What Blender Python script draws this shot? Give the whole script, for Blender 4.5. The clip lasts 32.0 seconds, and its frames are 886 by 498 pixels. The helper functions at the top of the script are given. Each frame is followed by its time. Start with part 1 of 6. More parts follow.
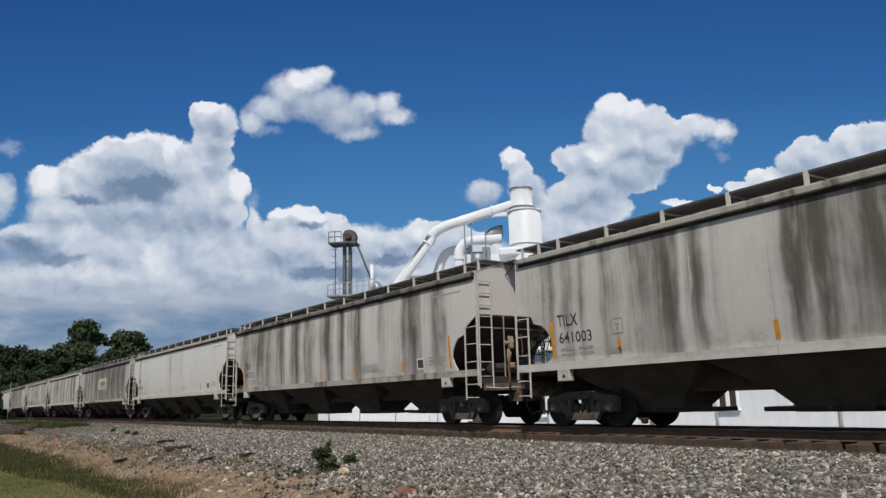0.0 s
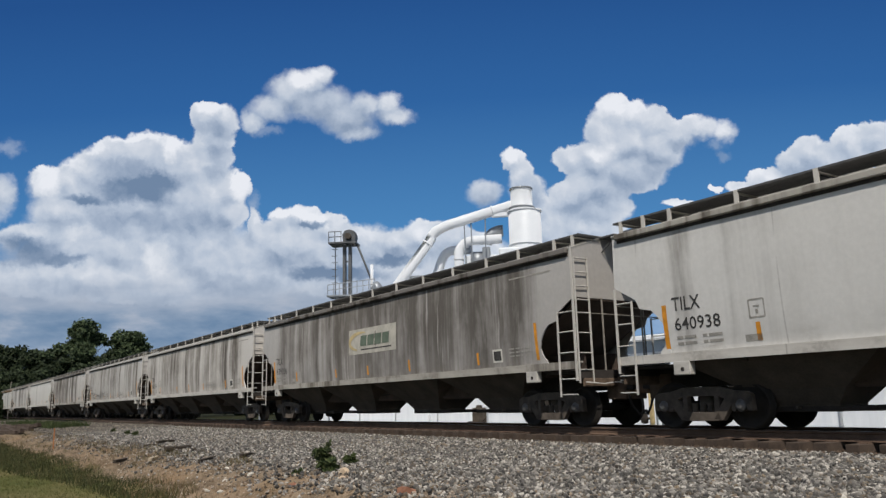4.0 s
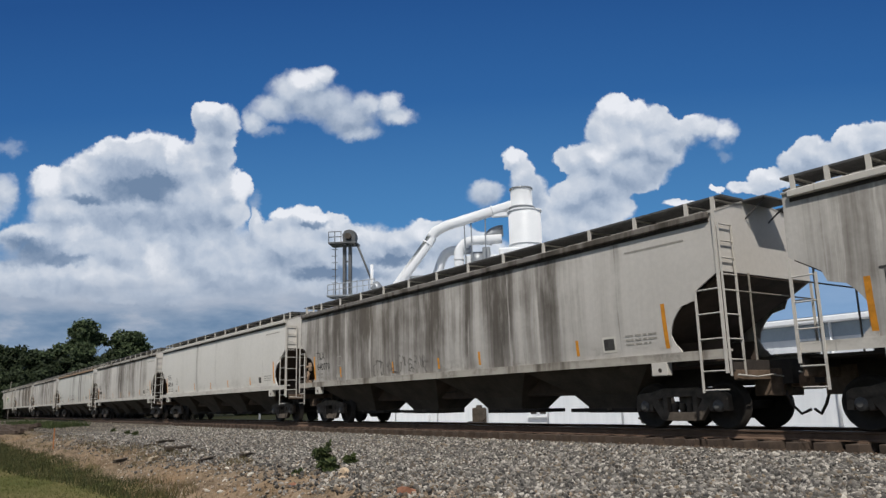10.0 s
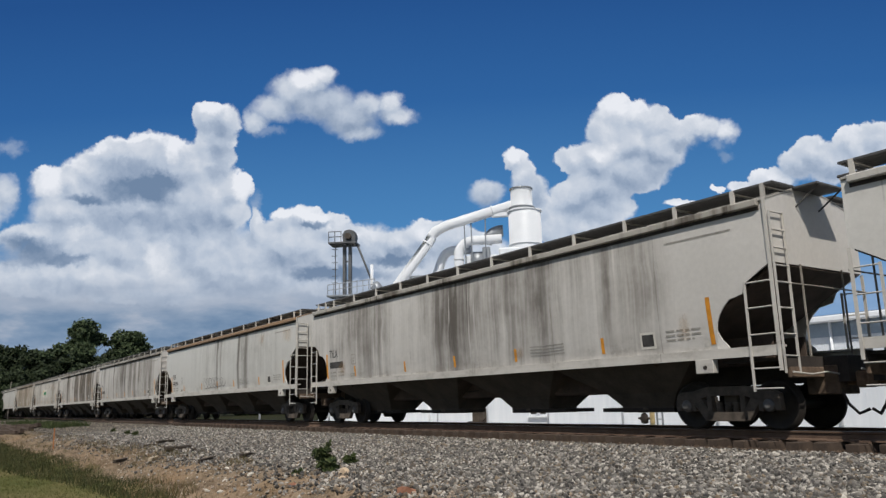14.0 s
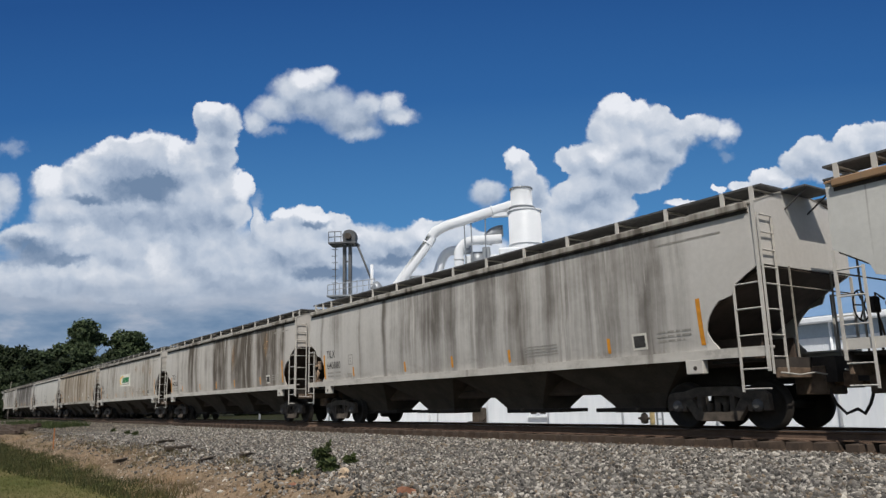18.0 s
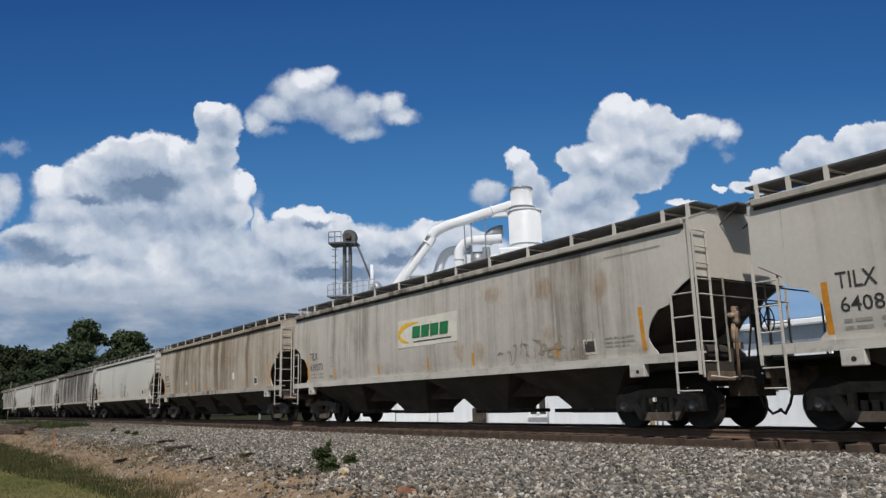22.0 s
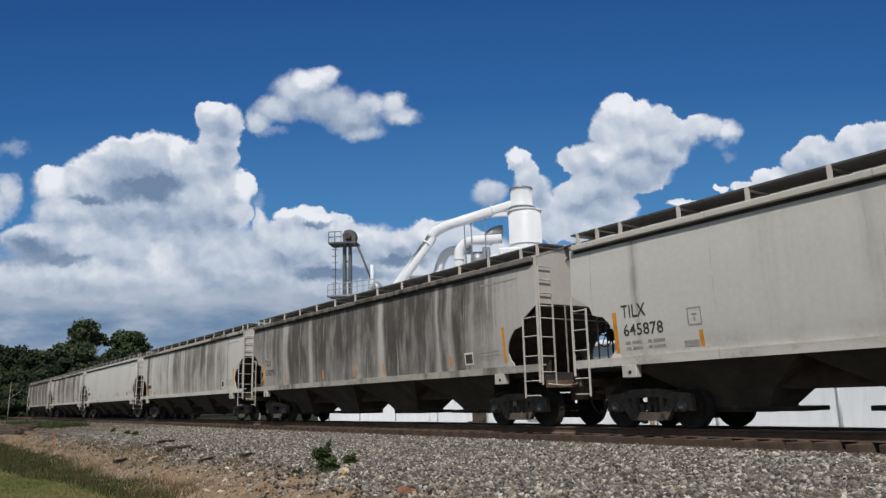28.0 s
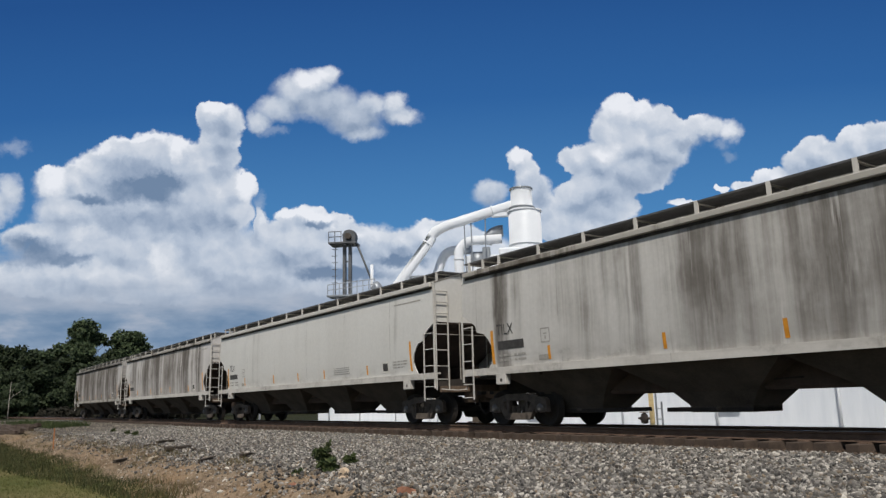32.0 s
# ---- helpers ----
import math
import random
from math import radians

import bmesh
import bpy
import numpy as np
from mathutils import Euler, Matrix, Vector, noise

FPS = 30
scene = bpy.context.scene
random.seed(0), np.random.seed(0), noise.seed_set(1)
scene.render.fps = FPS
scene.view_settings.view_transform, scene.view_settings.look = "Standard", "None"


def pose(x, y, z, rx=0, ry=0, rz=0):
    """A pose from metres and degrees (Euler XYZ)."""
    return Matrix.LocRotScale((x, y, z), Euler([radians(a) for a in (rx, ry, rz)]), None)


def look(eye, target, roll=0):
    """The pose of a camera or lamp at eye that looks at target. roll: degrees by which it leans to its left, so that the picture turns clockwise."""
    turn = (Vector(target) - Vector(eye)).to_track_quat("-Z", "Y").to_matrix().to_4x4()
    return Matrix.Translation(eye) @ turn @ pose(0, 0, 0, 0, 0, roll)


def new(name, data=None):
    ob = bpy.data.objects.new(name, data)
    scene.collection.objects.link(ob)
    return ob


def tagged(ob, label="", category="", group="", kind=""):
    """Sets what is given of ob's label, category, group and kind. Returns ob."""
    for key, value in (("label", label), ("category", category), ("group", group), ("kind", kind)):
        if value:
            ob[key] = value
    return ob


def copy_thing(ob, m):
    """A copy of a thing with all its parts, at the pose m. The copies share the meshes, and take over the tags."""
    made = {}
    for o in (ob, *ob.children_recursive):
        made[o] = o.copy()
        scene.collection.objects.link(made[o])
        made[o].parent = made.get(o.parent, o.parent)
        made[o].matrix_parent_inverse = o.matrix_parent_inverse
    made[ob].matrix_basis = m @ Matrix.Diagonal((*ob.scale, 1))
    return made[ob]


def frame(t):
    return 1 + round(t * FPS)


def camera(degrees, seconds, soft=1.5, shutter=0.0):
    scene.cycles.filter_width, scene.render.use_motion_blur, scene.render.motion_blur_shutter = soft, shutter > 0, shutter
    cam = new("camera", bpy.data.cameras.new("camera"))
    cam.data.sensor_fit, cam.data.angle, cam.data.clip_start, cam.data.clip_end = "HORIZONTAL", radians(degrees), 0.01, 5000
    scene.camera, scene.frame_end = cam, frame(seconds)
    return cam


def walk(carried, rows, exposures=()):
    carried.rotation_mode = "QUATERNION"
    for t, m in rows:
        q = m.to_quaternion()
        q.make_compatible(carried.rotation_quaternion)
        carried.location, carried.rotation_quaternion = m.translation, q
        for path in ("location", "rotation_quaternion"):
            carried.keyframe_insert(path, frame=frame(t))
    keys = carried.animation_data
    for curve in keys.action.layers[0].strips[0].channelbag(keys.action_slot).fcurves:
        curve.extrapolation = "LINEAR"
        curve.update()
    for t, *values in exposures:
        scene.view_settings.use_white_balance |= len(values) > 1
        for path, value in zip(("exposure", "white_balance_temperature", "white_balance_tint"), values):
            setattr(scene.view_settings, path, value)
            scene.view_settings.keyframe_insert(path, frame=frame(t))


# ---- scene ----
# World: rail tops at z = 0, the track runs along x, the train rolls towards +x.
D = 13.884            # the track's centre line, metres in front of the camera
PITCH = 20.4          # coupled length of one car
CARS = 20

# ---------------------------------------------------------------- camera
cam = camera(61.1, 32.0, 1.4)
EYE = Vector((0, 0, 0.643))
AIM = EYE + Vector((-0.80366, 0.56033, 0.20031))
walk(cam, [(0.0, look(EYE, AIM, -1.39)), (32.0, look(EYE, AIM, -1.39))])

# ---------------------------------------------------------------- world and sun
SUN_EL, SUN_DIR = 52.0, Vector((0.74, -0.67, 0))
sun_data = bpy.data.lights.new("sun", "SUN")
sun_data.energy, sun_data.angle, sun_data.color = 3.8, radians(0.53), (1.0, 0.95, 0.88)
sun = new("sun", sun_data)
to_sun = SUN_DIR.normalized() * math.cos(radians(SUN_EL)) + Vector((0, 0, math.sin(radians(SUN_EL))))
sun.matrix_world = look(to_sun * 100, (0, 0, 0))

world = bpy.data.worlds.new("world")
scene.world = world
world.use_nodes = True
wn = world.node_tree.nodes
sky = wn.new("ShaderNodeTexSky")
sky.sky_type, sky.sun_disc = "NISHITA", False
sky.sun_elevation, sky.sun_rotation = radians(SUN_EL), math.atan2(to_sun.x, to_sun.y)
world.node_tree.links.new(sky.outputs[0], wn["Background"].inputs[0])
wn["Background"].inputs[1].default_value = 0.075
scene.view_settings.exposure = 0.0


# ---------------------------------------------------------------- node helpers
class Mat:
    """A small builder for procedural materials."""

    def __init__(self, name, rough=0.8, metal=0.0, spec=0.3):
        self.m = bpy.data.materials.new(name)
        self.m.use_nodes = True
        self.t = self.m.node_tree
        self.b = self.t.nodes["Principled BSDF"]
        self.b.inputs["Roughness"].default_value = rough
        self.b.inputs["Metallic"].default_value = metal
        self.b.inputs["Specular IOR Level"].default_value = spec
        if "Diffuse Roughness" in self.b.inputs:
            self.b.inputs["Diffuse Roughness"].default_value = 1.0

    def n(self, kind):
        return self.t.nodes.new("ShaderNode" + kind)

    def put(self, sock, v):
        if isinstance(v, bpy.types.NodeSocket):
            self.t.links.new(v, sock)
        else:
            sock.default_value = v

    def math(self, op, a, b=0.0, c=0.0, clamp=False):
        node = self.n("Math")
        node.operation, node.use_clamp = op, clamp
        for s, v in zip(node.inputs, (a, b, c)):
            self.put(s, v)
        return node.outputs[0]

    def vmath(self, op, a, b=(0, 0, 0), scale=None):
        node = self.n("VectorMath")
        node.operation = op
        self.put(node.inputs[0], a)
        self.put(node.inputs[1], b)
        if scale is not None:
            self.put(node.inputs["Scale"], scale)
        return node.outputs["Value" if op in ("LENGTH", "DOT_PRODUCT", "DISTANCE") else "Vector"]

    def coords(self, space="Object", scale=(1, 1, 1), shift=None):
        v = self.n("TexCoord").outputs[space]
        if shift is not None:
            v = self.vmath("ADD", v, shift)
        return self.vmath("MULTIPLY", v, scale)

    def noise(self, vec, scale, detail=4.0, rough=0.55, dist=0.0):
        node = self.n("TexNoise")
        self.put(node.inputs["Vector"], vec)
        self.put(node.inputs["Scale"], scale)
        self.put(node.inputs["Detail"], detail)
        self.put(node.inputs["Roughness"], rough)
        self.put(node.inputs["Distortion"], dist)
        return node.outputs["Fac"]

    def ramp(self, fac, *stops, smooth=False):
        node = self.n("ValToRGB")
        e = node.color_ramp.elements
        node.color_ramp.interpolation = "EASE" if smooth else "LINEAR"
        while len(e) < len(stops):
            e.new(0.5)
        for el, (p, c) in zip(e, stops):
            el.position = p
            el.color = (*c, 1) if isinstance(c, tuple) else (c, c, c, 1)
        self.put(node.inputs[0], fac)
        return node.outputs[0]

    def step(self, v, lo, hi, a=0.0, b=1.0):
        node = self.n("MapRange")
        node.interpolation_type = "SMOOTHSTEP"
        for s, x in zip(node.inputs, (v, lo, hi, a, b)):
            self.put(s, x)
        return node.outputs[0]

    def mix(self, fac, a, b, kind="MIX"):
        node = self.n("Mix")
        node.data_type, node.blend_type = "RGBA", kind
        self.put(node.inputs[0], fac)
        for s, v in ((node.inputs[6], a), (node.inputs[7], b)):
            self.put(s, (*v, 1) if isinstance(v, tuple) and len(v) == 3 else v)
        return node.outputs[2]

    def color(self, v):
        self.put(self.b.inputs["Base Color"], (*v, 1) if isinstance(v, tuple) and len(v) == 3 else v)
        return self

    def bump(self, h, strength=0.3, dist=0.02):
        node = self.n("Bump")
        self.put(node.inputs["Height"], h)
        node.inputs["Strength"].default_value, node.inputs["Distance"].default_value = strength, dist
        self.put(self.b.inputs["Normal"], node.outputs[0])
        return self


def simple(name, c, rough=0.7, metal=0.0, vary=0.25, scale=4.0, bump=0.15, dist=0.01):
    """Paint or metal with stains at two scales."""
    m = Mat(name, rough, metal)
    r = m.n("ObjectInfo").outputs["Random"]
    v = m.coords()
    v = m.vmath("ADD", v, m.vmath("SCALE", (17.0, 9.0, 5.0), scale=r))
    big = m.noise(v, scale, 5, 0.6)
    fine = m.noise(v, scale * 14, 3, 0.6)
    f = m.math("ADD", m.math("MULTIPLY", big, 0.7), m.math("MULTIPLY", fine, 0.3))
    lo = tuple(x * (1 - vary) for x in c)
    hi = tuple(min(1.0, x * (1 + vary)) for x in c)
    m.color(m.ramp(f, (0.3, lo), (0.7, hi)))
    m.bump(f, bump, dist)
    return m.m


# ---------------------------------------------------------------- mesh helpers
def part(name, bm, material, parent=None, label=""):
    """Links a bmesh as one mesh object, under a thing or a part if given."""
    me = bpy.data.meshes.new(name)
    bm.to_mesh(me)
    bm.free()
    return shared(name, me, material, parent, label)


def shared(name, me, material, parent=None, label="", m=None):
    ob = new(name, me)
    if material and not me.materials:
        me.materials.append(material)
    ob.parent = parent
    if m is not None:
        ob.matrix_basis = m
    if label:
        ob["label"] = label
    return ob


def empty(name):
    ob = new(name)
    ob.empty_display_size = 0.2
    return ob


def box(bm, x0, x1, y0, y1, z0, z1, bevel=0.0):
    vs = [bm.verts.new((x, y, z)) for x in (x0, x1) for y in (y0, y1) for z in (z0, z1)]
    fs = [bm.faces.new([vs[i] for i in f]) for f in
          ((0, 1, 3, 2), (4, 6, 7, 5), (0, 4, 5, 1), (2, 3, 7, 6), (0, 2, 6, 4), (1, 5, 7, 3))]
    if bevel:
        bmesh.ops.bevel(bm, geom=list({e for f in fs for e in f.edges}), offset=bevel, segments=1, affect="EDGES")
    return bm


def boxes(*rows, bevel=0.0):
    bm = bmesh.new()
    for r in rows:
        box(bm, *r, bevel=bevel)
    return bm


def tube(bm, a, b, r, n=8, r2=None, cap=True):
    a, b = Vector(a), Vector(b)
    q = (b - a).to_track_quat("Z", "Y")
    rings = []
    for p, rr in ((a, r), (b, r if r2 is None else r2)):
        rings.append([bm.verts.new(p + q @ Vector((rr * math.cos(2 * math.pi * k / n), rr * math.sin(2 * math.pi * k / n), 0)))
                      for k in range(n)])
    for k in range(n):
        f = bm.faces.new((rings[0][k], rings[0][(k + 1) % n], rings[1][(k + 1) % n], rings[1][k]))
        f.smooth = n > 6
    if cap:
        bm.faces.new(rings[0][::-1])
        bm.faces.new(rings[1])
    return bm


def pipe(points, r, n=10):
    """A bent round pipe through the points."""
    bm = bmesh.new()
    pts = [Vector(p) for p in points]
    rings = []
    for i, p in enumerate(pts):
        d = (pts[min(i + 1, len(pts) - 1)] - pts[max(i - 1, 0)]).normalized()
        q = d.to_track_quat("Z", "Y")
        rings.append([bm.verts.new(p + q @ Vector((r * math.cos(2 * math.pi * k / n), r * math.sin(2 * math.pi * k / n), 0)))
                      for k in range(n)])
    for a, b in zip(rings, rings[1:]):
        best = min(range(n), key=lambda s: sum((a[k].co - b[(k + s) % n].co).length for k in range(n)))
        for k in range(n):
            f = bm.faces.new((a[k], a[(k + 1) % n], b[(k + 1 + best) % n], b[(k + best) % n]))
            f.smooth = True
    bm.faces.new(rings[0][::-1])
    bm.faces.new(rings[-1])
    bmesh.ops.recalc_face_normals(bm, faces=bm.faces)
    return bm


def lathe(bm, prof, n=24, origin=(0, 0, 0), axis="Z", smooth=True):
    """Turns (radius, height) pairs round an axis."""
    o = Vector(origin)
    rings = []
    for r, h in prof:
        ring = []
        for k in range(n):
            a = 2 * math.pi * k / n
            c, s = r * math.cos(a), r * math.sin(a)
            ring.append(bm.verts.new(o + (Vector((c, s, h)) if axis == "Z" else Vector((c, h, s)))))
        rings.append(ring)
    fs = []
    for a, b in zip(rings, rings[1:]):
        for k in range(n):
            f = bm.faces.new((a[k], a[(k + 1) % n], b[(k + 1) % n], b[k]))
            f.smooth = smooth
            fs.append(f)
    fs.append(bm.faces.new(rings[0][::-1]))
    fs.append(bm.faces.new(rings[-1]))
    bmesh.ops.recalc_face_normals(bm, faces=fs)
    return bm


def plate(bm, outline, y0, y1):
    """A flat plate with an outline in (x, z), between two values of y."""
    a = [bm.verts.new((x, y0, z)) for x, z in outline]
    b = [bm.verts.new((x, y1, z)) for x, z in outline]
    fs = [bm.faces.new(a), bm.faces.new(b[::-1])]
    for k in range(len(a)):
        fs.append(bm.faces.new((a[k], b[k], b[(k + 1) % len(a)], a[(k + 1) % len(a)])))
    bmesh.ops.recalc_face_normals(bm, faces=fs)
    return bm


def sheet(name, verts, faces, material, parent=None, smooth=True):
    me = bpy.data.meshes.new(name)
    me.from_pydata(verts, [], faces)
    if smooth:
        me.polygons.foreach_set("use_smooth", [True] * len(me.polygons))
    me.update()
    return shared(name, me, material, parent)


# ---------------------------------------------------------------- materials
def car_paint(name, base, grime, rust=0.0, dark=(0.105, 0.09, 0.076), runs=()):
    """Sun-bleached car paint with vertical runs of grime; runs gives (place along the car, thickness of the dirt)."""
    m = Mat(name, 0.75, 0.0, 0.08)
    m.b.inputs["Diffuse Roughness"].default_value = 0.2
    r = m.n("ObjectInfo").outputs["Random"]
    v0 = m.coords()
    v = m.vmath("ADD", v0, m.vmath("SCALE", (143.0, 3.0, 7.0), scale=r))
    z = m.n("SeparateXYZ")
    m.put(z.inputs[0], v0)
    wob = m.noise(m.vmath("MULTIPLY", v, (0.5, 0.3, 0.8)), 1.0, 3, 0.5)
    drift = m.math("ADD", m.math("MULTIPLY", wob, 0.16), z.outputs[1])
    vx = m.vmath("ADD", v, m.vmath("SCALE", (1.0, 0.0, 0.0), scale=drift))
    runs_wide = m.noise(m.vmath("MULTIPLY", vx, (0.32, 0.0, 0.03)), 1.0, 3, 0.55)
    runs_mid = m.noise(m.vmath("MULTIPLY", vx, (2.4, 0.0, 0.10)), 1.0, 5, 0.55)
    runs_fine = m.noise(m.vmath("MULTIPLY", vx, (11.0, 0.0, 0.30)), 1.0, 4, 0.6)
    pale_runs = m.noise(m.vmath("MULTIPLY", m.vmath("ADD", vx, (31.0, 0.0, 0.0)), (3.0, 0.0, 0.13)), 1.0, 5, 0.6)
    blotch = m.noise(v, 0.9, 6, 0.62)
    grain = m.noise(v, 9.0, 5, 0.65)
    # how much dirt has run down here
    if runs:
        x = m.math("ADD", z.outputs[0], m.math("MULTIPLY", m.math("SUBTRACT", wob, 0.5), 0.22))
        g = m.ramp(m.math("DIVIDE", m.math("ADD", x, 10.0), 20.0), *[((p + 10.0) / 20.0, a) for p, a in runs])
        g = m.math("MULTIPLY", g, 1.05)
    else:
        g = m.step(m.math("ADD", m.math("MULTIPLY", runs_wide, 0.7), m.math("MULTIPLY", runs_mid, 0.5)), 0.80 - 0.22 * grime, 1.0 - 0.13 * grime)
    rough = m.math("ADD", m.math("MULTIPLY", m.math("SUBTRACT", runs_mid, 0.5), 0.95), m.math("MULTIPLY", m.math("SUBTRACT", runs_fine, 0.5), 0.50))
    rough = m.math("ADD", rough, m.math("MULTIPLY", m.math("SUBTRACT", blotch, 0.5), 0.65))
    s = m.math("ADD", g, m.math("MULTIPLY", rough, m.step(g, 0.0, 0.35, 0.35, 0.95)))
    # runs start under the eave and thin out on the way down
    s = m.math("MULTIPLY", s, m.step(m.math("ADD", z.outputs[2], m.math("MULTIPLY", runs_mid, 1.6)), 2.1, 3.9, 0.72, 1.06))
    worn = m.step(m.noise(m.vmath("MULTIPLY", vx, (2.2, 0.0, 0.45)), 1.0, 6, 0.62), 0.34, 0.54, 0.60, 1.0)
    k = m.math("MULTIPLY", m.math("MULTIPLY", m.step(s, 0.03, 0.88), 0.57 + 0.38 * min(1.0, grime)), worn)
    c = m.mix(k, base, m.mix(blotch, tuple(q * 0.62 for q in dark), tuple(q * 1.15 for q in dark)))
    # a broad thin wash of brown dust
    c = m.mix(m.math("MULTIPLY", m.step(runs_wide, 0.45, 0.72), 0.04 + 0.09 * min(1.0, grime)), c, m.mix(blotch, (0.20, 0.175, 0.145), (0.27, 0.225, 0.165)))
    # pale runs where rain has washed the paint
    w = m.math("MULTIPLY", m.step(pale_runs, 0.60, 0.66), m.step(g, 0.0, 0.5))
    c = m.mix(m.math("MULTIPLY", w, 0.14 + 0.50 * min(1.0, grime)), c, tuple(min(0.8, q * 1.1) for q in base))
    # dents and scuffs along the foot, and road dirt thrown up
    low = m.step(m.math("ADD", z.outputs[2], m.math("MULTIPLY", blotch, 1.1)), 2.65, 1.95)
    low = m.math("MULTIPLY", low, m.math("MULTIPLY", m.step(grain, 0.30, 0.62), m.step(m.noise(m.vmath("MULTIPLY", v, (1.3, 1.0, 2.6)), 1.0, 5, 0.6), 0.42, 0.66)))
    c = m.mix(m.math("MULTIPLY", low, 0.22 + 0.40 * grime), c, (0.17, 0.15, 0.125))
    # welded seams
    sx = m.math("ABSOLUTE", m.math("SUBTRACT", m.math("FRACT", m.math("DIVIDE", m.math("ADD", z.outputs[0], 20.0), 3.17)), 0.5))
    c = m.mix(m.math("MULTIPLY", m.step(sx, 0.006, 0.002), m.step(blotch, 0.40, 0.60, 0.0, 0.45)), c, (0.17, 0.15, 0.13))
    if rust:
        rs = m.noise(m.vmath("MULTIPLY", vx, (1.7, 0.0, 0.7)), 1.0, 6, 0.7)
        rk = m.math("MULTIPLY", m.step(rs, 0.72 - 0.15 * rust, 0.80 - 0.12 * rust), 0.75)
        c = m.mix(rk, c, (0.30, 0.15, 0.06))
    c = m.mix(m.step(grain, 0.30, 0.75), m.mix(1.0, c, (0.92, 0.92, 0.92), "MULTIPLY"), c)
    m.color(c)
    h = m.math("ADD", m.math("MULTIPLY", m.noise(m.vmath("MULTIPLY", v, (0.55, 0.0, 0.45)), 1.0, 3, 0.5), 0.8), m.math("MULTIPLY", grain, 0.05))
    m.bump(h, 0.45, 0.05)
    m.put(m.b.inputs["Roughness"], m.step(k, 0.0, 0.6, 0.46, 0.92))
    m.put(m.b.inputs["Specular IOR Level"], m.step(k, 0.0, 0.6, 0.36, 0.04))
    return m.m


# dirt of each car, from its trailing to its leading end
SIDES = []
SIDES.append(car_paint("car_paint", (0.573, 0.546, 0.508), 1.0, 0.25, (0.105, 0.092, 0.078),
                       ((-9.5, 0.1), (-8.8, 0.25), (-8.3, 0.45), (-8, 0.2), (-7.7, 0.6), (-7.45, 0.25), (-7.25, 0.6), (-7, 0.15), (-6.75, 0.1), (-6.6, 0.6), (-6.3, 0.35), (-5.8, 0.35), (-5.3, 0.55), (-5, 0.65), (-4.65, 0.75), (-4.45, 0.2), (-4.1, 0.7), (-3.9, 0.2), (-3.7, 0.45), (-3.5, 0.15), (-2.7, 0.15), (-2.35, 0.25), (-2.1, 0.8), (-1.8, 0.6), (-1.65, 0.9), (-1.4, 0.5), (-0.7, 0.7), (1, 0.4), (3, 0.7), (5, 0.4), (8, 0.5))))
SIDES.append(car_paint("car_paint", (0.598, 0.571, 0.534), 1.0, 0.25, (0.11, 0.096, 0.082),
                       ((-9.2, 0.2), (-8.2, 0.55), (-7, 0.4), (-6.4, 0.65), (-4.6, 0.38), (-4, 0.75), (-3.3, 0.15), (-2.5, 0.75), (-1.9, 0.3), (-1.5, 0.7), (-0.8, 0.3), (-0.3, 0.2), (0.4, 0.8), (1, 0.15), (1.5, 0.85), (1.9, 0.2), (2.4, 0.6), (2.8, 0.75), (3.2, 0.15), (4, 0.12), (4.25, 0.5), (4.6, 0.2), (5.5, 0.25), (5.7, 0.7), (6.3, 0.75), (6.6, 0.6), (6.75, 0.15), (7.2, 0.3), (7.5, 0.85), (8.15, 0.2), (8.5, 0.02))))
SIDES.append(car_paint("car_paint", (0.653, 0.636, 0.602), 0.5, 0, (0.11, 0.096, 0.082),
                       ((-9.5, 0.12), (-8.1, 0.15), (-7.8, 0.6), (-7.4, 0.1), (-6, 0.25), (-5, 0.06), (-1.4, 0.1), (-0.9, 0.3), (-0.5, 0.35), (0, 0.15), (1.3, 0.22), (1.8, 0.28), (2.4, 0.04), (3.8, 0.1), (5.1, 0.13), (6.4, 0.06), (7.3, 0.1), (7.5, 0.2), (7.8, 0.04), (9, 0.02))))
SIDES.append(car_paint("car_paint", (0.453, 0.429, 0.401), 1.0, 0.25, (0.125, 0.112, 0.098),
                       ((-9.3, 0.1), (-8.2, 0.15), (-7.5, 0.5), (-7, 0.4), (-6.3, 0.6), (-6.1, 0.2), (-5.6, 0.75), (-5.3, 0.4), (-4.8, 0.45), (-4.2, 0.8), (-4, 0.35), (-3.4, 0.5), (-3.15, 0.9), (-2.9, 0.4), (-2.6, 0.75), (-2.3, 0.8), (-2.1, 0.6), (-1.8, 0.7), (-1.4, 0.6), (0, 0.7), (1.6, 0.65), (2.4, 0.85), (3, 0.5), (4, 0.8), (4.8, 0.5), (5.6, 0.85), (6.6, 0.6), (7.4, 0.8), (8, 0.5), (8.4, 0.1))))
SIDES.append(car_paint("car_paint", (0.604, 0.571, 0.524), 1.0, 0.25, (0.11, 0.096, 0.082),
                       ((-9.4, 0.15), (-8.6, 0.35), (-7.7, 0.5), (-7.2, 0.25), (-6.5, 0.3), (-5, 0.45), (-4.2, 0.4), (-3.3, 0.75), (-2.85, 0.3), (-2.4, 0.5), (-2, 0.3), (-1.1, 0.5), (-0.85, 0.75), (-0.4, 0.3), (0.1, 0.5), (1.2, 0.4), (1.5, 0.6), (1.9, 0.15), (3.1, 0.5), (3.4, 0.3), (3.8, 0.65), (4.1, 0.35), (4.6, 0.3), (5.2, 0.5), (5.8, 0.75), (6.1, 0.3), (6.6, 0.35), (7.05, 0.85), (7.3, 0.5), (7.9, 0.32), (8.1, 0.12), (8.4, 0.04))))
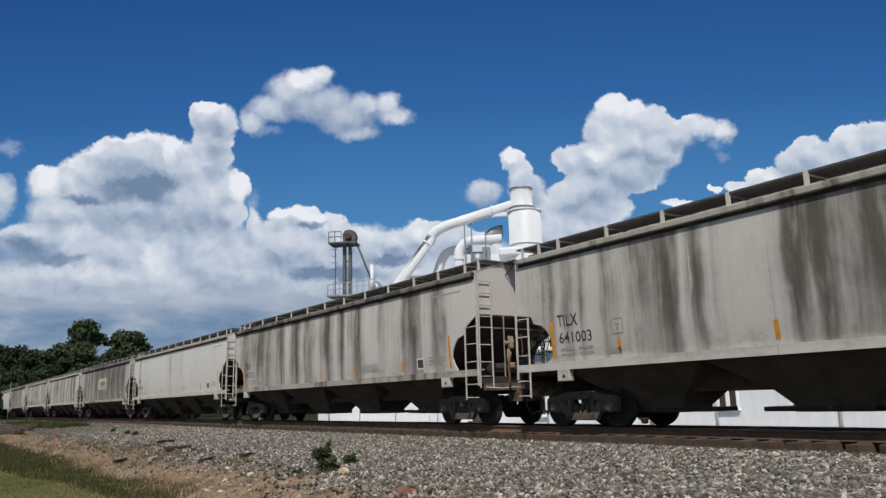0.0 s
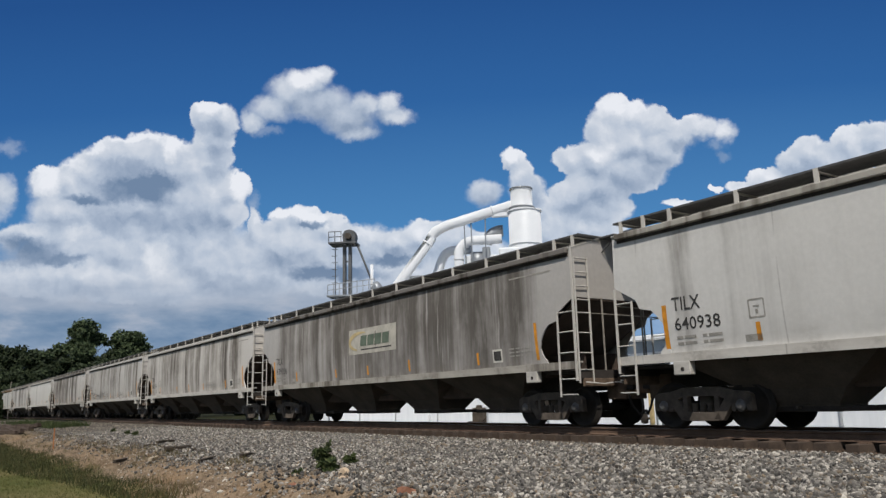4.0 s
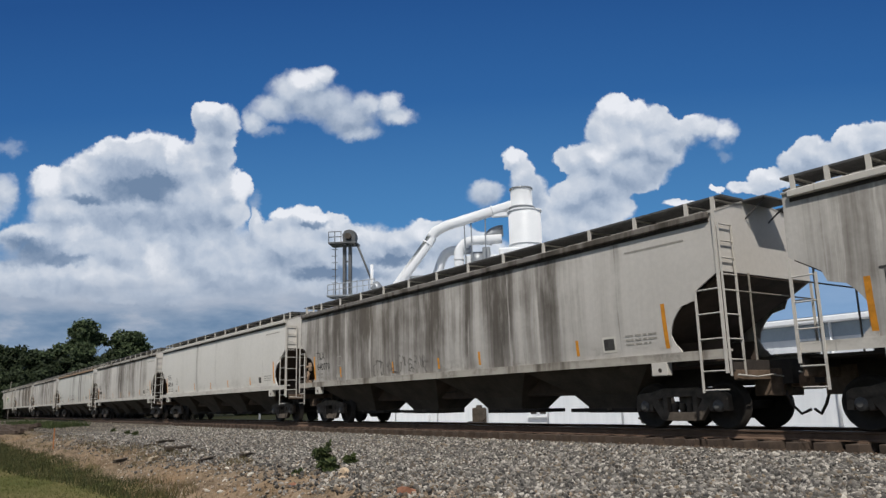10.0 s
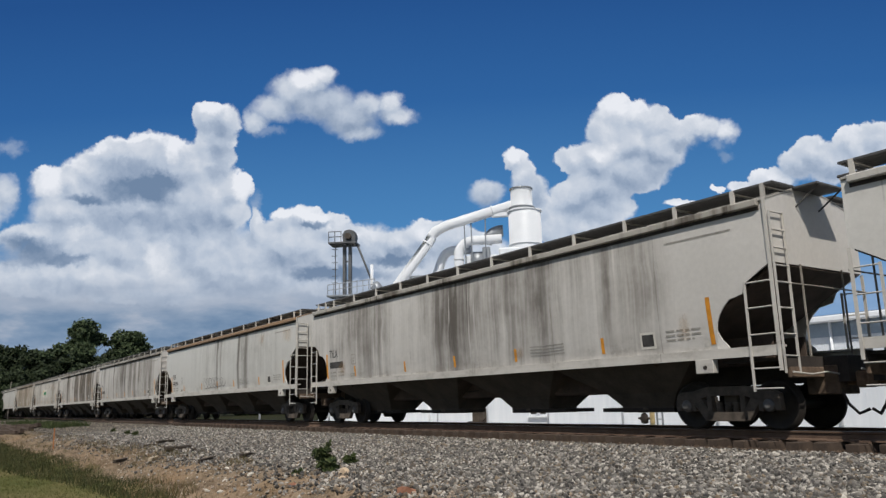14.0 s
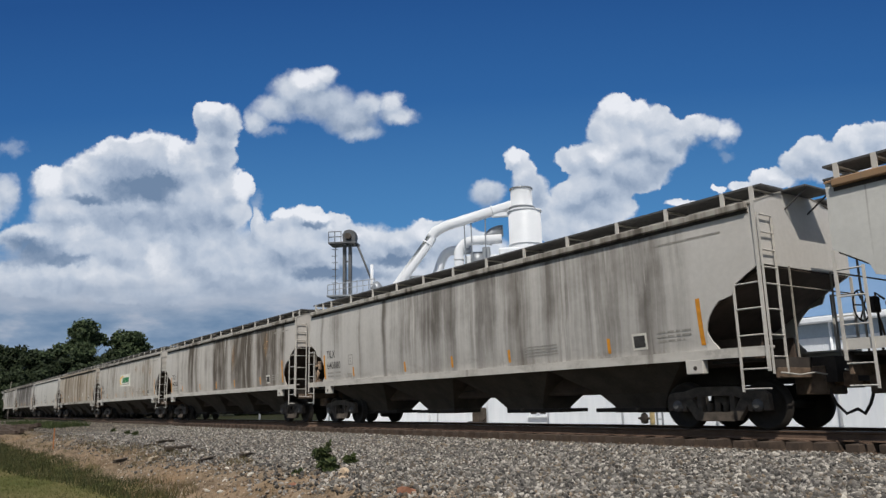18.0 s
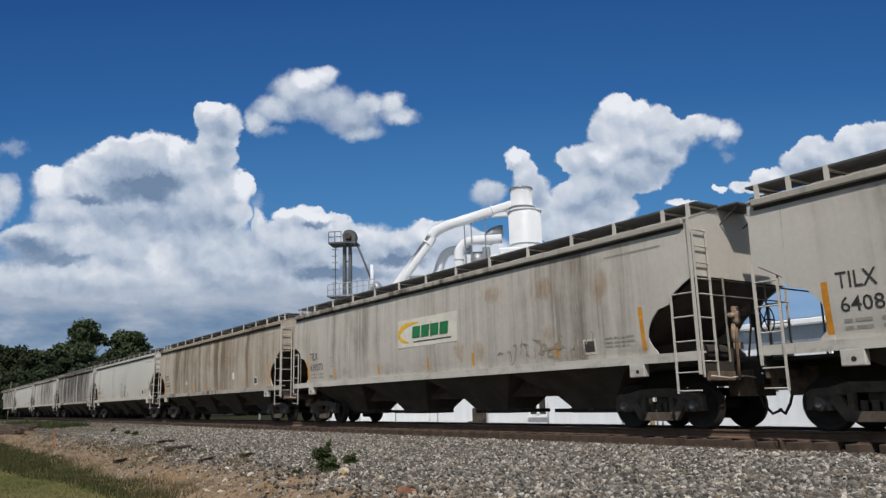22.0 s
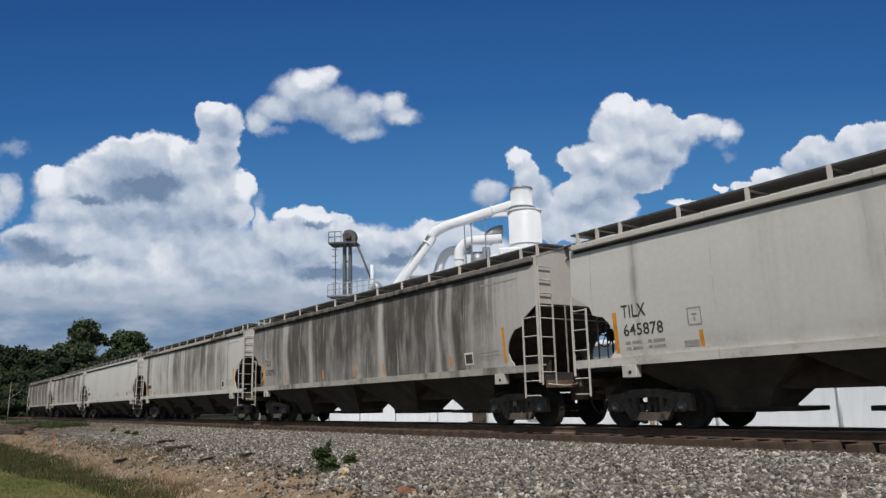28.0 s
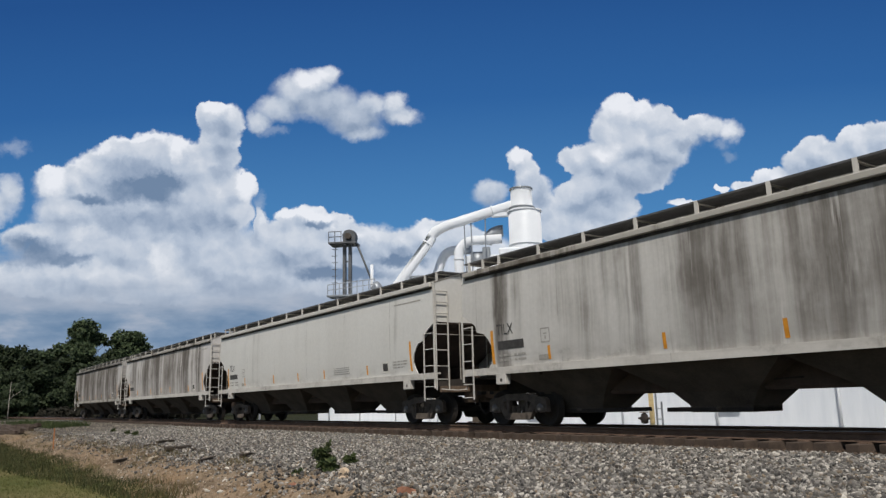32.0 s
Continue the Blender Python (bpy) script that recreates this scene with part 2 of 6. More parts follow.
SIDES.append(car_paint("car_paint", (0.568, 0.542, 0.503), 0.95, 0.25, (0.11, 0.096, 0.082),
                       ((-9.2, 0.25), (-8.5, 0.45), (-7.3, 0.38), (-5.3, 0.25), (-4.5, 0.35), (-4, 0.6), (-3.4, 0.3), (-2.7, 0.45), (-1.5, 0.4), (-1.1, 0.65), (-0.6, 0.3), (-0.2, 0.5), (0.3, 0.35), (0.8, 0.55), (1.4, 0.35), (2.3, 0.35), (2.8, 0.5), (3.1, 0.15), (4, 0.25), (4.6, 0.3), (4.9, 0.5), (5.3, 0.25), (6, 0.8), (6.3, 0.35), (6.7, 0.3), (7, 0.65), (7.25, 0.3), (7.7, 0.5), (7.95, 0.85), (8.1, 0.35), (8.4, 0.03))))
SIDES.append(car_paint("car_paint", (0.559, 0.531, 0.492), 1.0, 0.25, (0.11, 0.096, 0.082),
                       ((-9.2, 0.35), (-8.3, 0.5), (-7.3, 0.55), (-6.2, 0.75), (-5.6, 0.55), (-4.5, 0.85), (-3.4, 0.4), (-2.8, 0.65), (-1.8, 0.45), (-0.9, 0.65), (0, 0.75), (0.5, 0.3), (1.1, 0.3), (1.5, 0.65), (1.9, 0.4), (2.4, 0.5), (2.9, 0.8), (3.3, 0.75), (3.6, 0.3), (4, 0.6), (4.3, 0.45), (4.8, 0.7), (5.3, 0.3), (6, 0.2), (6.8, 0.12), (7, 0.28), (7.2, 0.1), (9, 0.04))))
SIDES.append(car_paint("car_paint", (0.664, 0.642, 0.597), 0.45, 0, (0.11, 0.096, 0.082),
                       ((-9, 0.05), (-5, 0.1), (-3, 0.06), (-2.5, 0.38), (-2.2, 0.1), (-1.9, 0.18), (-1, 0.04), (0.3, 0.05), (0.6, 0.25), (0.9, 0.05), (3.7, 0.08), (5.3, 0.05), (5.5, 0.22), (5.7, 0.05), (9, 0.02))))
SIDES.append(car_paint("car_paint", (0.609, 0.582, 0.540), 0.95, 0.25, (0.11, 0.096, 0.082),
                       ((-9, 0.2), (-7, 0.4), (-5.3, 0.45), (-4, 0.4), (-3.2, 0.15), (-1.7, 0.3), (-1, 0.6), (-0.2, 0.75), (0.6, 0.65), (1.2, 0.4), (1.8, 0.35), (2.6, 0.5), (3.1, 0.45), (3.6, 0.55), (4.3, 0.25), (5.2, 0.2), (5.6, 0.45), (6.1, 0.3), (6.9, 0.35), (7.3, 0.12), (8, 0.04))))
SIDES.append(car_paint("car_paint", (0.598, 0.587, 0.549), 0.75, 0, (0.11, 0.096, 0.082),
                       ((-9, 0.08), (-3, 0.12), (-1.8, 0.2), (-0.8, 0.25), (-0.4, 0.25), (-0.2, 0.85), (0, 0.25), (0.3, 0.5), (0.6, 0.2), (1.7, 0.15), (2.6, 0.2), (2.8, 0.75), (3.1, 0.35), (3.6, 0.55), (3.9, 0.6), (4.2, 0.25), (5, 0.3), (6.2, 0.2), (9, 0.1))))
SIDES.append(car_paint("car_paint", (0.568, 0.542, 0.503), 0.9, 0.25, (0.11, 0.096, 0.082),
                       ((-9.4, 0.04), (-8.65, 0.1), (-8.5, 0.38), (-8.3, 0.1), (-7.5, 0.3), (-6.9, 0.22), (-6.4, 0.1), (-5.7, 0.12), (-5.55, 0.38), (-5.3, 0.12), (-4.5, 0.25), (-4.1, 0.2), (-3.95, 0.85), (-3.75, 0.2), (-3.1, 0.35), (-2.1, 0.4), (-0.4, 0.6), (0.6, 0.3), (1.5, 0.6), (2.1, 0.35), (2.8, 0.65), (3.3, 0.3), (4, 0.6), (4.9, 0.45), (5.4, 0.6), (6.2, 0.35), (6.9, 0.6), (7.4, 0.4), (7.9, 0.28), (8.4, 0.04))))
SIDES.append(car_paint("car_paint", (0.564, 0.531, 0.483), 1.0, 0.15, (0.105, 0.087, 0.069),
                       ((-9, 0.06), (-7.7, 0.15), (-7, 0.4), (-6.7, 0.15), (-5.1, 0.35), (-4.8, 0.85), (-4.5, 0.75), (-4.2, 0.9), (-3.95, 0.25), (-3.55, 0.8), (-3.25, 0.28), (-2.2, 0.18), (-1.9, 0.35), (-1.1, 0.2), (-0.8, 0.4), (-0.6, 0.9), (0.4, 0.8), (1, 0.75), (1.6, 0.3), (2.2, 0.7), (2.9, 0.75), (3.8, 0.9), (4.4, 0.85), (4.9, 0.3), (5.5, 0.75), (6.1, 0.85), (6.7, 0.65), (7.2, 0.8), (7.7, 0.3), (8.2, 0.7), (8.6, 0.25), (9.2, 0.06))))
SIDES.append(car_paint("car_paint", (0.559, 0.526, 0.472), 0.85, 0.35, (0.16, 0.135, 0.105),
                       ((-9.2, 0.2), (-8.3, 0.3), (-6.3, 0.22), (-6.05, 0.55), (-5.8, 0.2), (-4.5, 0.35), (-3.7, 0.35), (-2.2, 0.2), (-0.5, 0.2), (0.2, 0.35), (0.7, 0.4), (1.4, 0.25), (2.1, 0.4), (3.4, 0.2), (4.2, 0.3), (5.6, 0.45), (6.3, 0.55), (7, 0.3), (7.9, 0.3), (9, 0.08))))
SIDES.append(car_paint("car_paint", (0.499, 0.436, 0.358), 0.95, 0.3, (0.16, 0.125, 0.085),
                       ((-9, 0.2), (-7.7, 0.35), (-6.8, 0.3), (-6.2, 0.55), (-5.6, 0.7), (-5, 0.45), (-4.1, 0.65), (-3.6, 0.5), (-2.7, 0.4), (-1.5, 0.55), (-1.1, 0.3), (-0.25, 0.5), (0.4, 0.35), (0.9, 0.5), (1.35, 0.8), (1.6, 0.5), (2.3, 0.6), (3.3, 0.55), (3.9, 0.35), (4.6, 0.4), (5.1, 0.25), (5.5, 0.6), (6, 0.4), (9, 0.25))))
SIDES.append(car_paint("car_paint", (0.597, 0.577, 0.532), 0.5, 0, (0.11, 0.096, 0.082),
                       ((-9.8, 0.03), (-7.85, 0.05), (-7.65, 0.38), (-7.45, 0.05), (-5, 0.05), (-4.7, 0.32), (-4.4, 0.16), (-3.8, 0.1), (-3, 0.08), (-2.8, 0.26), (-1.5, 0.08), (2, 0.2), (4, 0.06), (9, 0.04))))
SIDES.append(car_paint("car_paint", (0.499, 0.477, 0.446), 1.0, 0.25, (0.085, 0.078, 0.070),
                       ((-9.6, 0.5), (-8.1, 0.5), (-7.5, 0.35), (-7, 0.6), (-6.4, 0.6), (-6.1, 0.25), (-5.7, 0.3), (-5.4, 0.8), (-4.7, 0.9), (-4, 0.9), (-3.6, 0.3), (-3, 0.9), (-2, 0.75), (-0.5, 0.85), (0.4, 0.6), (1.2, 0.85), (1.7, 0.45), (1.9, 0.1), (2.2, 0.95), (3.8, 0.9), (4.8, 0.9), (5.15, 0.2), (5.35, 0.8), (5.7, 0.25), (6.05, 0.95), (6.5, 0.85), (6.85, 0.45), (7.2, 0.6), (7.5, 0.4), (8.05, 0.3), (9, 0.1))))
SIDES.append(car_paint("car_paint", (0.579, 0.557, 0.518), 0.95, 0.25, (0.11, 0.096, 0.082),
                       ((-9, 0.1), (-8.3, 0.2), (-8.05, 0.85), (-7.8, 0.75), (-7.5, 0.15), (-7.25, 0.4), (-6.9, 0.1), (-5.5, 0.25), (-4.8, 0.4), (-4.4, 0.25), (-3.3, 0.45), (-3, 0.15), (-2.4, 0.3), (-1.9, 0.7), (-1.1, 0.55), (-0.75, 0.5), (-0.5, 0.35), (0.3, 0.45), (0.8, 0.7), (1.4, 0.45), (2.2, 0.7), (2.7, 0.4), (3.4, 0.75), (4, 0.4), (4.8, 0.7), (5.6, 0.35), (6.4, 0.5), (6.8, 0.3), (7.25, 0.25), (7.8, 0.1), (9, 0.03))))
SIDES.append(car_paint("car_paint", (0.628, 0.612, 0.571), 0.5, 0, (0.11, 0.096, 0.082),
                       ((-9, 0.08), (-5, 0.2), (-3, 0.06), (1, 0.12), (4, 0.05), (7.1, 0.06), (7.3, 0.25), (7.5, 0.05), (9, 0.03))))
SIDES.append(car_paint("car_paint", (0.579, 0.551, 0.518), 0.95, 0, (0.11, 0.096, 0.082),
                       ((-9, 0.2), (-7, 0.6), (-6, 0.3), (-4, 0.75), (-2.5, 0.4), (-1, 0.8), (0, 0.35), (2, 0.7), (3.4, 0.4), (5, 0.8), (6, 0.3), (7.5, 0.6), (8.4, 0.1))))
SIDES.append(car_paint("car_paint", (0.499, 0.471, 0.441), 1.0, 0, (0.11, 0.096, 0.082),
                       ((-9, 0.4), (-7, 0.8), (-6, 0.5), (-4, 0.9), (-2.5, 0.6), (-1, 0.85), (0, 0.5), (2, 0.85), (3.4, 0.5), (5, 0.9), (6, 0.5), (7.5, 0.8), (8.4, 0.2))))
TRIM = car_paint("trim_paint", (0.56, 0.53, 0.48), 0.6)
CHORDS = (TRIM, car_paint("dirty_chord_paint", (0.42, 0.39, 0.34), 1.3), car_paint("sooty_chord_paint", (0.19, 0.17, 0.15), 1.4, 0.0, (0.06, 0.053, 0.046)),
          car_paint("tan_chord_paint", (0.36, 0.29, 0.21), 1.0, 0.4))
CHORD_OF = (1, 2, 1, 2, 0, 0, 2, 0, 1, 0, 1, 1, 1, 3, 0, 2, 1, 0, 1, 2)
DULL = simple("grimy_rail_paint", (0.27, 0.245, 0.21), 0.8, 0.0, 0.45, 6.0)
# dusty brown, taken darker so the underside's shade reads deeper
HOPPER = simple("dusty_shaded_hopper_sheet", (0.078, 0.063, 0.049), 0.9, 0.0, 0.4, 1.6)
# near-black for the shadow line painted in under the eaves
EAVE_DARK = simple("eave_shadow_dark", (0.055, 0.047, 0.04), 0.9, 0.0, 0.6, 2.5)
ROOF = car_paint("roof_paint", (0.38, 0.36, 0.32), 1.05)
ROOF_RUST = car_paint("rusty_roof_paint", (0.32, 0.20, 0.11), 0.8, 0.6)
# lowered below the parts' own tone to deepen the shade beneath the cars
UNDER = simple("underframe_dark", (0.042, 0.035, 0.030), 0.85, 0.0, 0.45, 2.2)
# one dark brown for slope sheets and ridge plates
SLOPE = simple("slope_sheet_brown", (0.080, 0.058, 0.045), 0.85, 0.0, 0.4, 2.0)
IRON = simple("cast_iron_dust", (0.092, 0.075, 0.060), 0.75, 0.0, 0.5, 6.0)
WHEEL = simple("wheel_steel", (0.032, 0.027, 0.023), 0.7, 0.2, 0.4, 5.0)
CAP = simple("bearing_cap_steel", (0.13, 0.125, 0.12), 0.55, 0.3, 0.3, 9.0)
RUSTY = simple("brown_rust", (0.17, 0.11, 0.07), 0.9, 0.0, 0.5, 7.0)
TANRUST = simple("tan_rusted_casting", (0.34, 0.25, 0.18), 0.85, 0.0, 0.5, 8.0)
DRAFT = simple("rust_dusted_draft_gear", (0.12, 0.085, 0.06), 0.9, 0.0, 0.6, 5.0)
GRATE = simple("grating_steel", (0.11, 0.108, 0.106), 0.7, 0.3, 0.3, 6.0)
ORANGE = simple("orange_reflective_tape", (0.58, 0.25, 0.025), 0.55, 0.0, 0.3, 8.0)
INK = simple("stencil_black", (0.052, 0.050, 0.048), 0.8, 0.0, 0.5, 5.0)
FAINT = simple("faded_stencil", (0.31, 0.295, 0.265), 0.8, 0.0, 0.3, 9.0)
SPRAY = simple("spray_paint_black", (0.13, 0.122, 0.112), 0.8, 0.0, 0.5, 3.0)
DECAL = simple("white_decal", (0.60, 0.58, 0.52), 0.6, 0.0, 0.15, 3.0)
GREEN = simple("green_decal", (0.02, 0.17, 0.06), 0.6, 0.0, 0.3, 3.0)
BROWN_SPRAY = simple("faded_brown_spray", (0.31, 0.26, 0.20), 0.8, 0.0, 0.4, 4.0)
OLD_DECAL = simple("dirty_decal", (0.40, 0.38, 0.33), 0.7, 0.0, 0.35, 3.0)
OLD_GREEN = simple("faded_green_decal", (0.11, 0.14, 0.105), 0.7, 0.0, 0.4, 3.0)
OLD_YELLOW = simple("faded_yellow_decal", (0.46, 0.37, 0.20), 0.7, 0.0, 0.35, 3.0)
YELLOW = simple("yellow_decal", (0.70, 0.42, 0.03), 0.6, 0.0, 0.25, 3.0)
RAIL = simple("rail_rust", (0.13, 0.085, 0.06), 0.8, 0.2, 0.4, 3.0)
RAILTOP = simple("rail_head_steel", (0.22, 0.20, 0.19), 0.35, 0.8, 0.3, 3.0)
WOOD = simple("tie_wood", (0.062, 0.045, 0.034), 0.95, 0.0, 0.5, 3.0)
WHITE = simple("white_plant_paint", (0.80, 0.815, 0.83), 0.45, 0.0, 0.05, 0.4, 0.03)
GALV = simple("galvanised_steel", (0.33, 0.35, 0.37), 0.5, 0.5, 0.2, 1.5)
SHADE_BLUE = simple("blue_grey_eave_shade", (0.30, 0.36, 0.42), 0.55, 0.0, 0.15, 0.5)


def stain_material():
    """Ragged rust that thins out towards the edges of its patch."""
    m = Mat("rust_stain", 0.85, 0.0, 0.2)
    v = m.coords("Generated")
    o = m.coords()
    d = m.vmath("LENGTH", m.vmath("MULTIPLY", m.vmath("SUBTRACT", v, (0.5, 0.5, 0.5)), (2.0, 0.0, 2.0)))
    n = m.noise(m.vmath("MULTIPLY", o, (3.6, 1.0, 1.5)), 1.0, 7, 0.72)
    a = m.step(m.math("SUBTRACT", n, m.math("MULTIPLY", m.math("MULTIPLY", d, d), 0.30)), 0.24, 0.66)
    m.put(m.b.inputs["Alpha"], m.math("MULTIPLY", a, 0.32))
    m.color(m.ramp(n, (0.38, (0.58, 0.36, 0.12)), (0.62, (0.38, 0.19, 0.06))))
    return m.m


STAIN = stain_material()


# ---------------------------------------------------------------- ground
def lift(x, y):
    """Height of the ground: track bed, gravel slope, washed-out bank, lawn, yard."""
    s = noise.noise(Vector((x * 0.16, y * 0.35, 0)))
    w = noise.noise(Vector((x * 0.7, y * 0.9, 5)))
    rows = ((-60, -1.05), (0, -1.0), (3.4, -0.98), (4.3, -0.93), (5.6, -0.62), (7.0, -0.52), (9.0, -0.45), (11.3, -0.36),
            (12.2, -0.33), (12.7, -0.34), (15.1, -0.34), (17.2, -0.48), (20, -0.75), (32, -0.85), (400, -0.85))
    yy = y + (0.9 * s + 0.35 * w) * min(1, max(0, (7.5 - y) / 2)) * min(1, max(0, (y - 1.5) / 2))
    for (a, za), (b, zb) in zip(rows, rows[1:]):
        if yy <= b:
            f = max(0.0, (yy - a) / (b - a))
            z = za + (zb - za) * f
            break
    else:
        z = -0.85
    rough = min(1, max(0, (8 - y) / 3)) * min(1, max(0, (y - 3.2) / 1.0))
    z += rough * (0.13 * w + 0.14 * noise.noise(Vector((x * 1.9, y * 2.3, 2))) + 0.05 * noise.noise(Vector((x * 5.0, y * 5.0, 6))))
    if 3.4 < y < 12.2:
        z += 0.018 * noise.noise(Vector((x * 3.1, y * 3.1, 9)))
    return z


def ground_material():
    m = Mat("ground_earth", 0.95, 0.0, 0.1)
    v = m.coords()
    z = m.n("SeparateXYZ")
    m.put(z.inputs[0], v)
    big = m.noise(v, 0.25, 5, 0.6)
    mid = m.noise(v, 1.4, 6, 0.65)
    fine = m.noise(v, 22.0, 5, 0.7)
    y = m.math("ADD", z.outputs[1], m.math("MULTIPLY", m.math("SUBTRACT", mid, 0.5), 2.2))
    grass = m.mix(m.step(mid, 0.35, 0.7), (0.065, 0.078, 0.02), (0.115, 0.114, 0.04))
    grass = m.mix(m.step(big, 0.5, 0.7), grass, (0.15, 0.128, 0.055))
    dirt = m.mix(m.step(mid, 0.3, 0.7), (0.11, 0.079, 0.05), (0.27, 0.20, 0.133))
    dirt = m.mix(m.step(big, 0.5, 0.70, 0.0, 0.7), dirt, (0.26, 0.17, 0.095))
    dirt = m.mix(m.step(m.noise(v, 7.0, 5, 0.65), 0.52, 0.64, 0.0, 0.75), dirt, (0.10, 0.072, 0.046))
    dirt = m.mix(m.step(fine, 0.5, 0.75), dirt, (0.38, 0.31, 0.225))
    gravel = m.mix(m.step(fine, 0.35, 0.65), (0.05, 0.048, 0.046), (0.21, 0.197, 0.178))
    yard = m.mix(fine, (0.55, 0.54, 0.51), (0.65, 0.64, 0.61))
    c = m.mix(m.step(y, 3.6, 4.4), grass, dirt)
    c = m.mix(m.step(y, 5.4, 6.9), c, gravel)
    c = m.mix(m.step(z.outputs[1], 19.0, 21.0), c, yard)
    # near-black ground colour, set to fill the dark gap below the distant cars
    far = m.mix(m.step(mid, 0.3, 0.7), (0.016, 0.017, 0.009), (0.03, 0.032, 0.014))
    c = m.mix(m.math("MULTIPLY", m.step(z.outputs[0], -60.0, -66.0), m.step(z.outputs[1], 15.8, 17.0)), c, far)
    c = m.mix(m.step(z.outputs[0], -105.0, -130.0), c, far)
    m.color(c)
    clod = m.noise(v, 6.0, 5, 0.65)
    m.bump(m.math("ADD", m.math("ADD", m.math("MULTIPLY", fine, 0.6), mid), clod), 0.9, 0.07)
    return m.m


def build_ground():
    def line(*spans):
        out = []
        for a, b, st in spans:
            out += list(np.arange(a, b, st))
        return out
    xs = [-4000, -1500, -700] + line((-400, -120, 20), (-120, -50, 4), (-50, -26, 0.8), (-26, 2, 0.25), (2, 14, 1)) + [20, 40, 120, 500, 2000, 4000]
    ys = [-4000, -800, -200, -60, -20] + line((-10, 1, 1), (1, 12.6, 0.22), (12.6, 21, 0.7), (21, 60, 6)) + [80, 150, 400, 1200, 4000]
    verts = [(x, y, lift(x, y)) for x in xs for y in ys]
    n = len(ys)
    faces = [(i * n + j, (i + 1) * n + j, (i + 1) * n + j + 1, i * n + j + 1) for i in range(len(xs) - 1) for j in range(n - 1)]
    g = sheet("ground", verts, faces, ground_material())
    tagged(g, "gravel track bed sloping to a washed-out dirt bank and lawn", "ground", kind="structure")


build_ground()


# ---------------------------------------------------------------- track
def build_track():
    track = tagged(empty("railway_track"), "rusty steel rails on dark wooden ties in grey ballast", "railway track", kind="structure")
    prof = [(-0.07, -0.17), (0.07, -0.17), (0.07, -0.155), (0.012, -0.13), (0.010, -0.05), (0.036, -0.035), (0.036, -0.006),
            (0.028, 0.0), (-0.028, 0.0), (-0.036, -0.006), (-0.036, -0.035), (-0.010, -0.05), (-0.012, -0.13), (-0.07, -0.155)]
    for y in (D - 0.755, D + 0.755):
        bm = bmesh.new()
        a = [bm.verts.new((-700, y + p, z)) for p, z in prof]
        b = [bm.verts.new((90, y + p, z)) for p, z in prof]
        for k in range(len(prof)):
            f = bm.faces.new((a[k], b[k], b[(k + 1) % len(prof)], a[(k + 1) % len(prof)]))
            f.material_index = 1 if k in (6, 7, 8) else 0
        bmesh.ops.recalc_face_normals(bm, faces=bm.faces)
        r = part("rail", bm, RAIL, track)
        r.data.materials.append(RAILTOP)
    me = bpy.data.meshes.new("tie")
    bm = boxes((-0.115, 0.115, -1.28, 1.28, -0.37, -0.175), bevel=0.012)
    bm.to_mesh(me)
    bm.free()
    plate_me = bpy.data.meshes.new("tie_plate")
    bm = boxes((-0.09, 0.09, -0.17, 0.17, -0.176, -0.158))
    bm.to_mesh(plate_me)
    bm.free()
    for k in range(150):
        x = 4 - k * 0.53
        t = shared("tie", me, WOOD, track, m=pose(x, D, random.uniform(-0.012, 0.006), 0, 0, random.uniform(-1, 1)))
        if k < 90:
            shared("tie_plate", plate_me, RAIL, t, m=pose(0, -0.755, 0))


build_track()


# ---------------------------------------------------------------- hopper cars
HALF = 9.535


def side_y(z):
    """The bowed side: distance of the sheet from the car's centre line at height z."""
    pts = ((1.0, 1.36), (1.5, 1.495), (1.8, 1.53), (2.2, 1.557), (2.7, 1.572), (3.3, 1.575), (3.74, 1.555), (4.1, 1.55))
    for (a, ya), (b, yb) in zip(pts, pts[1:]):
        if z <= b:
            return ya + (yb - ya) * (z - a) / (b - a)
    return pts[-1][1]


CUT = ((0.0, 2.98), (0.02, 2.96), (0.27, 2.82), (0.54, 2.66), (0.585, 2.56), (0.62, 2.47), (0.78, 2.43), (0.92, 2.40), (1.05, 2.28), (1.16, 2.14),
       (1.23, 2.0), (1.262, 1.85), (1.268, 1.5))


def side_sheet():
    """One side with the rounded cut-outs below the end slope sheets."""
    cols = [(-HALF + e, z) for e, z in CUT]
    cols += [(x, 1.5) for x in np.linspace(-HALF + 1.8, HALF - 1.8, 26)]
    cols += [(HALF - e, z) for e, z in CUT[::-1]]
    bm = bmesh.new()
    rows = 12
    grid = []
    for x, zb in cols:
        col = []
        for k in range(rows + 1):
            z = zb + (4.1 - zb) * k / rows
            w = 0.006 * math.sin(x * 2.1 + 1.3) * math.sin(z * 1.7)
            col.append(bm.verts.new((x, -side_y(z) + w, z)))
        grid.append(col)
    for a, b in zip(grid, grid[1:]):
        for k in range(rows):
            f = bm.faces.new((a[k], b[k], b[k + 1], a[k + 1]))
            f.smooth = True
    ring = bmesh.ops.extrude_face_region(bm, geom=list(bm.faces))
    for v in ring["geom"]:
        if isinstance(v, bmesh.types.BMVert):
            v.co.y += 0.03
    bmesh.ops.recalc_face_normals(bm, faces=bm.faces)
    for f in bm.faces:
        f.normal_update()
        if abs(f.normal.y) < 0.6:
            f.smooth = False
            for e in f.edges:
                e.smooth = False
    return bm


def roof_z(y):
    return 4.13 + 0.36 * (1 - abs(y / 1.6) ** 1.7)


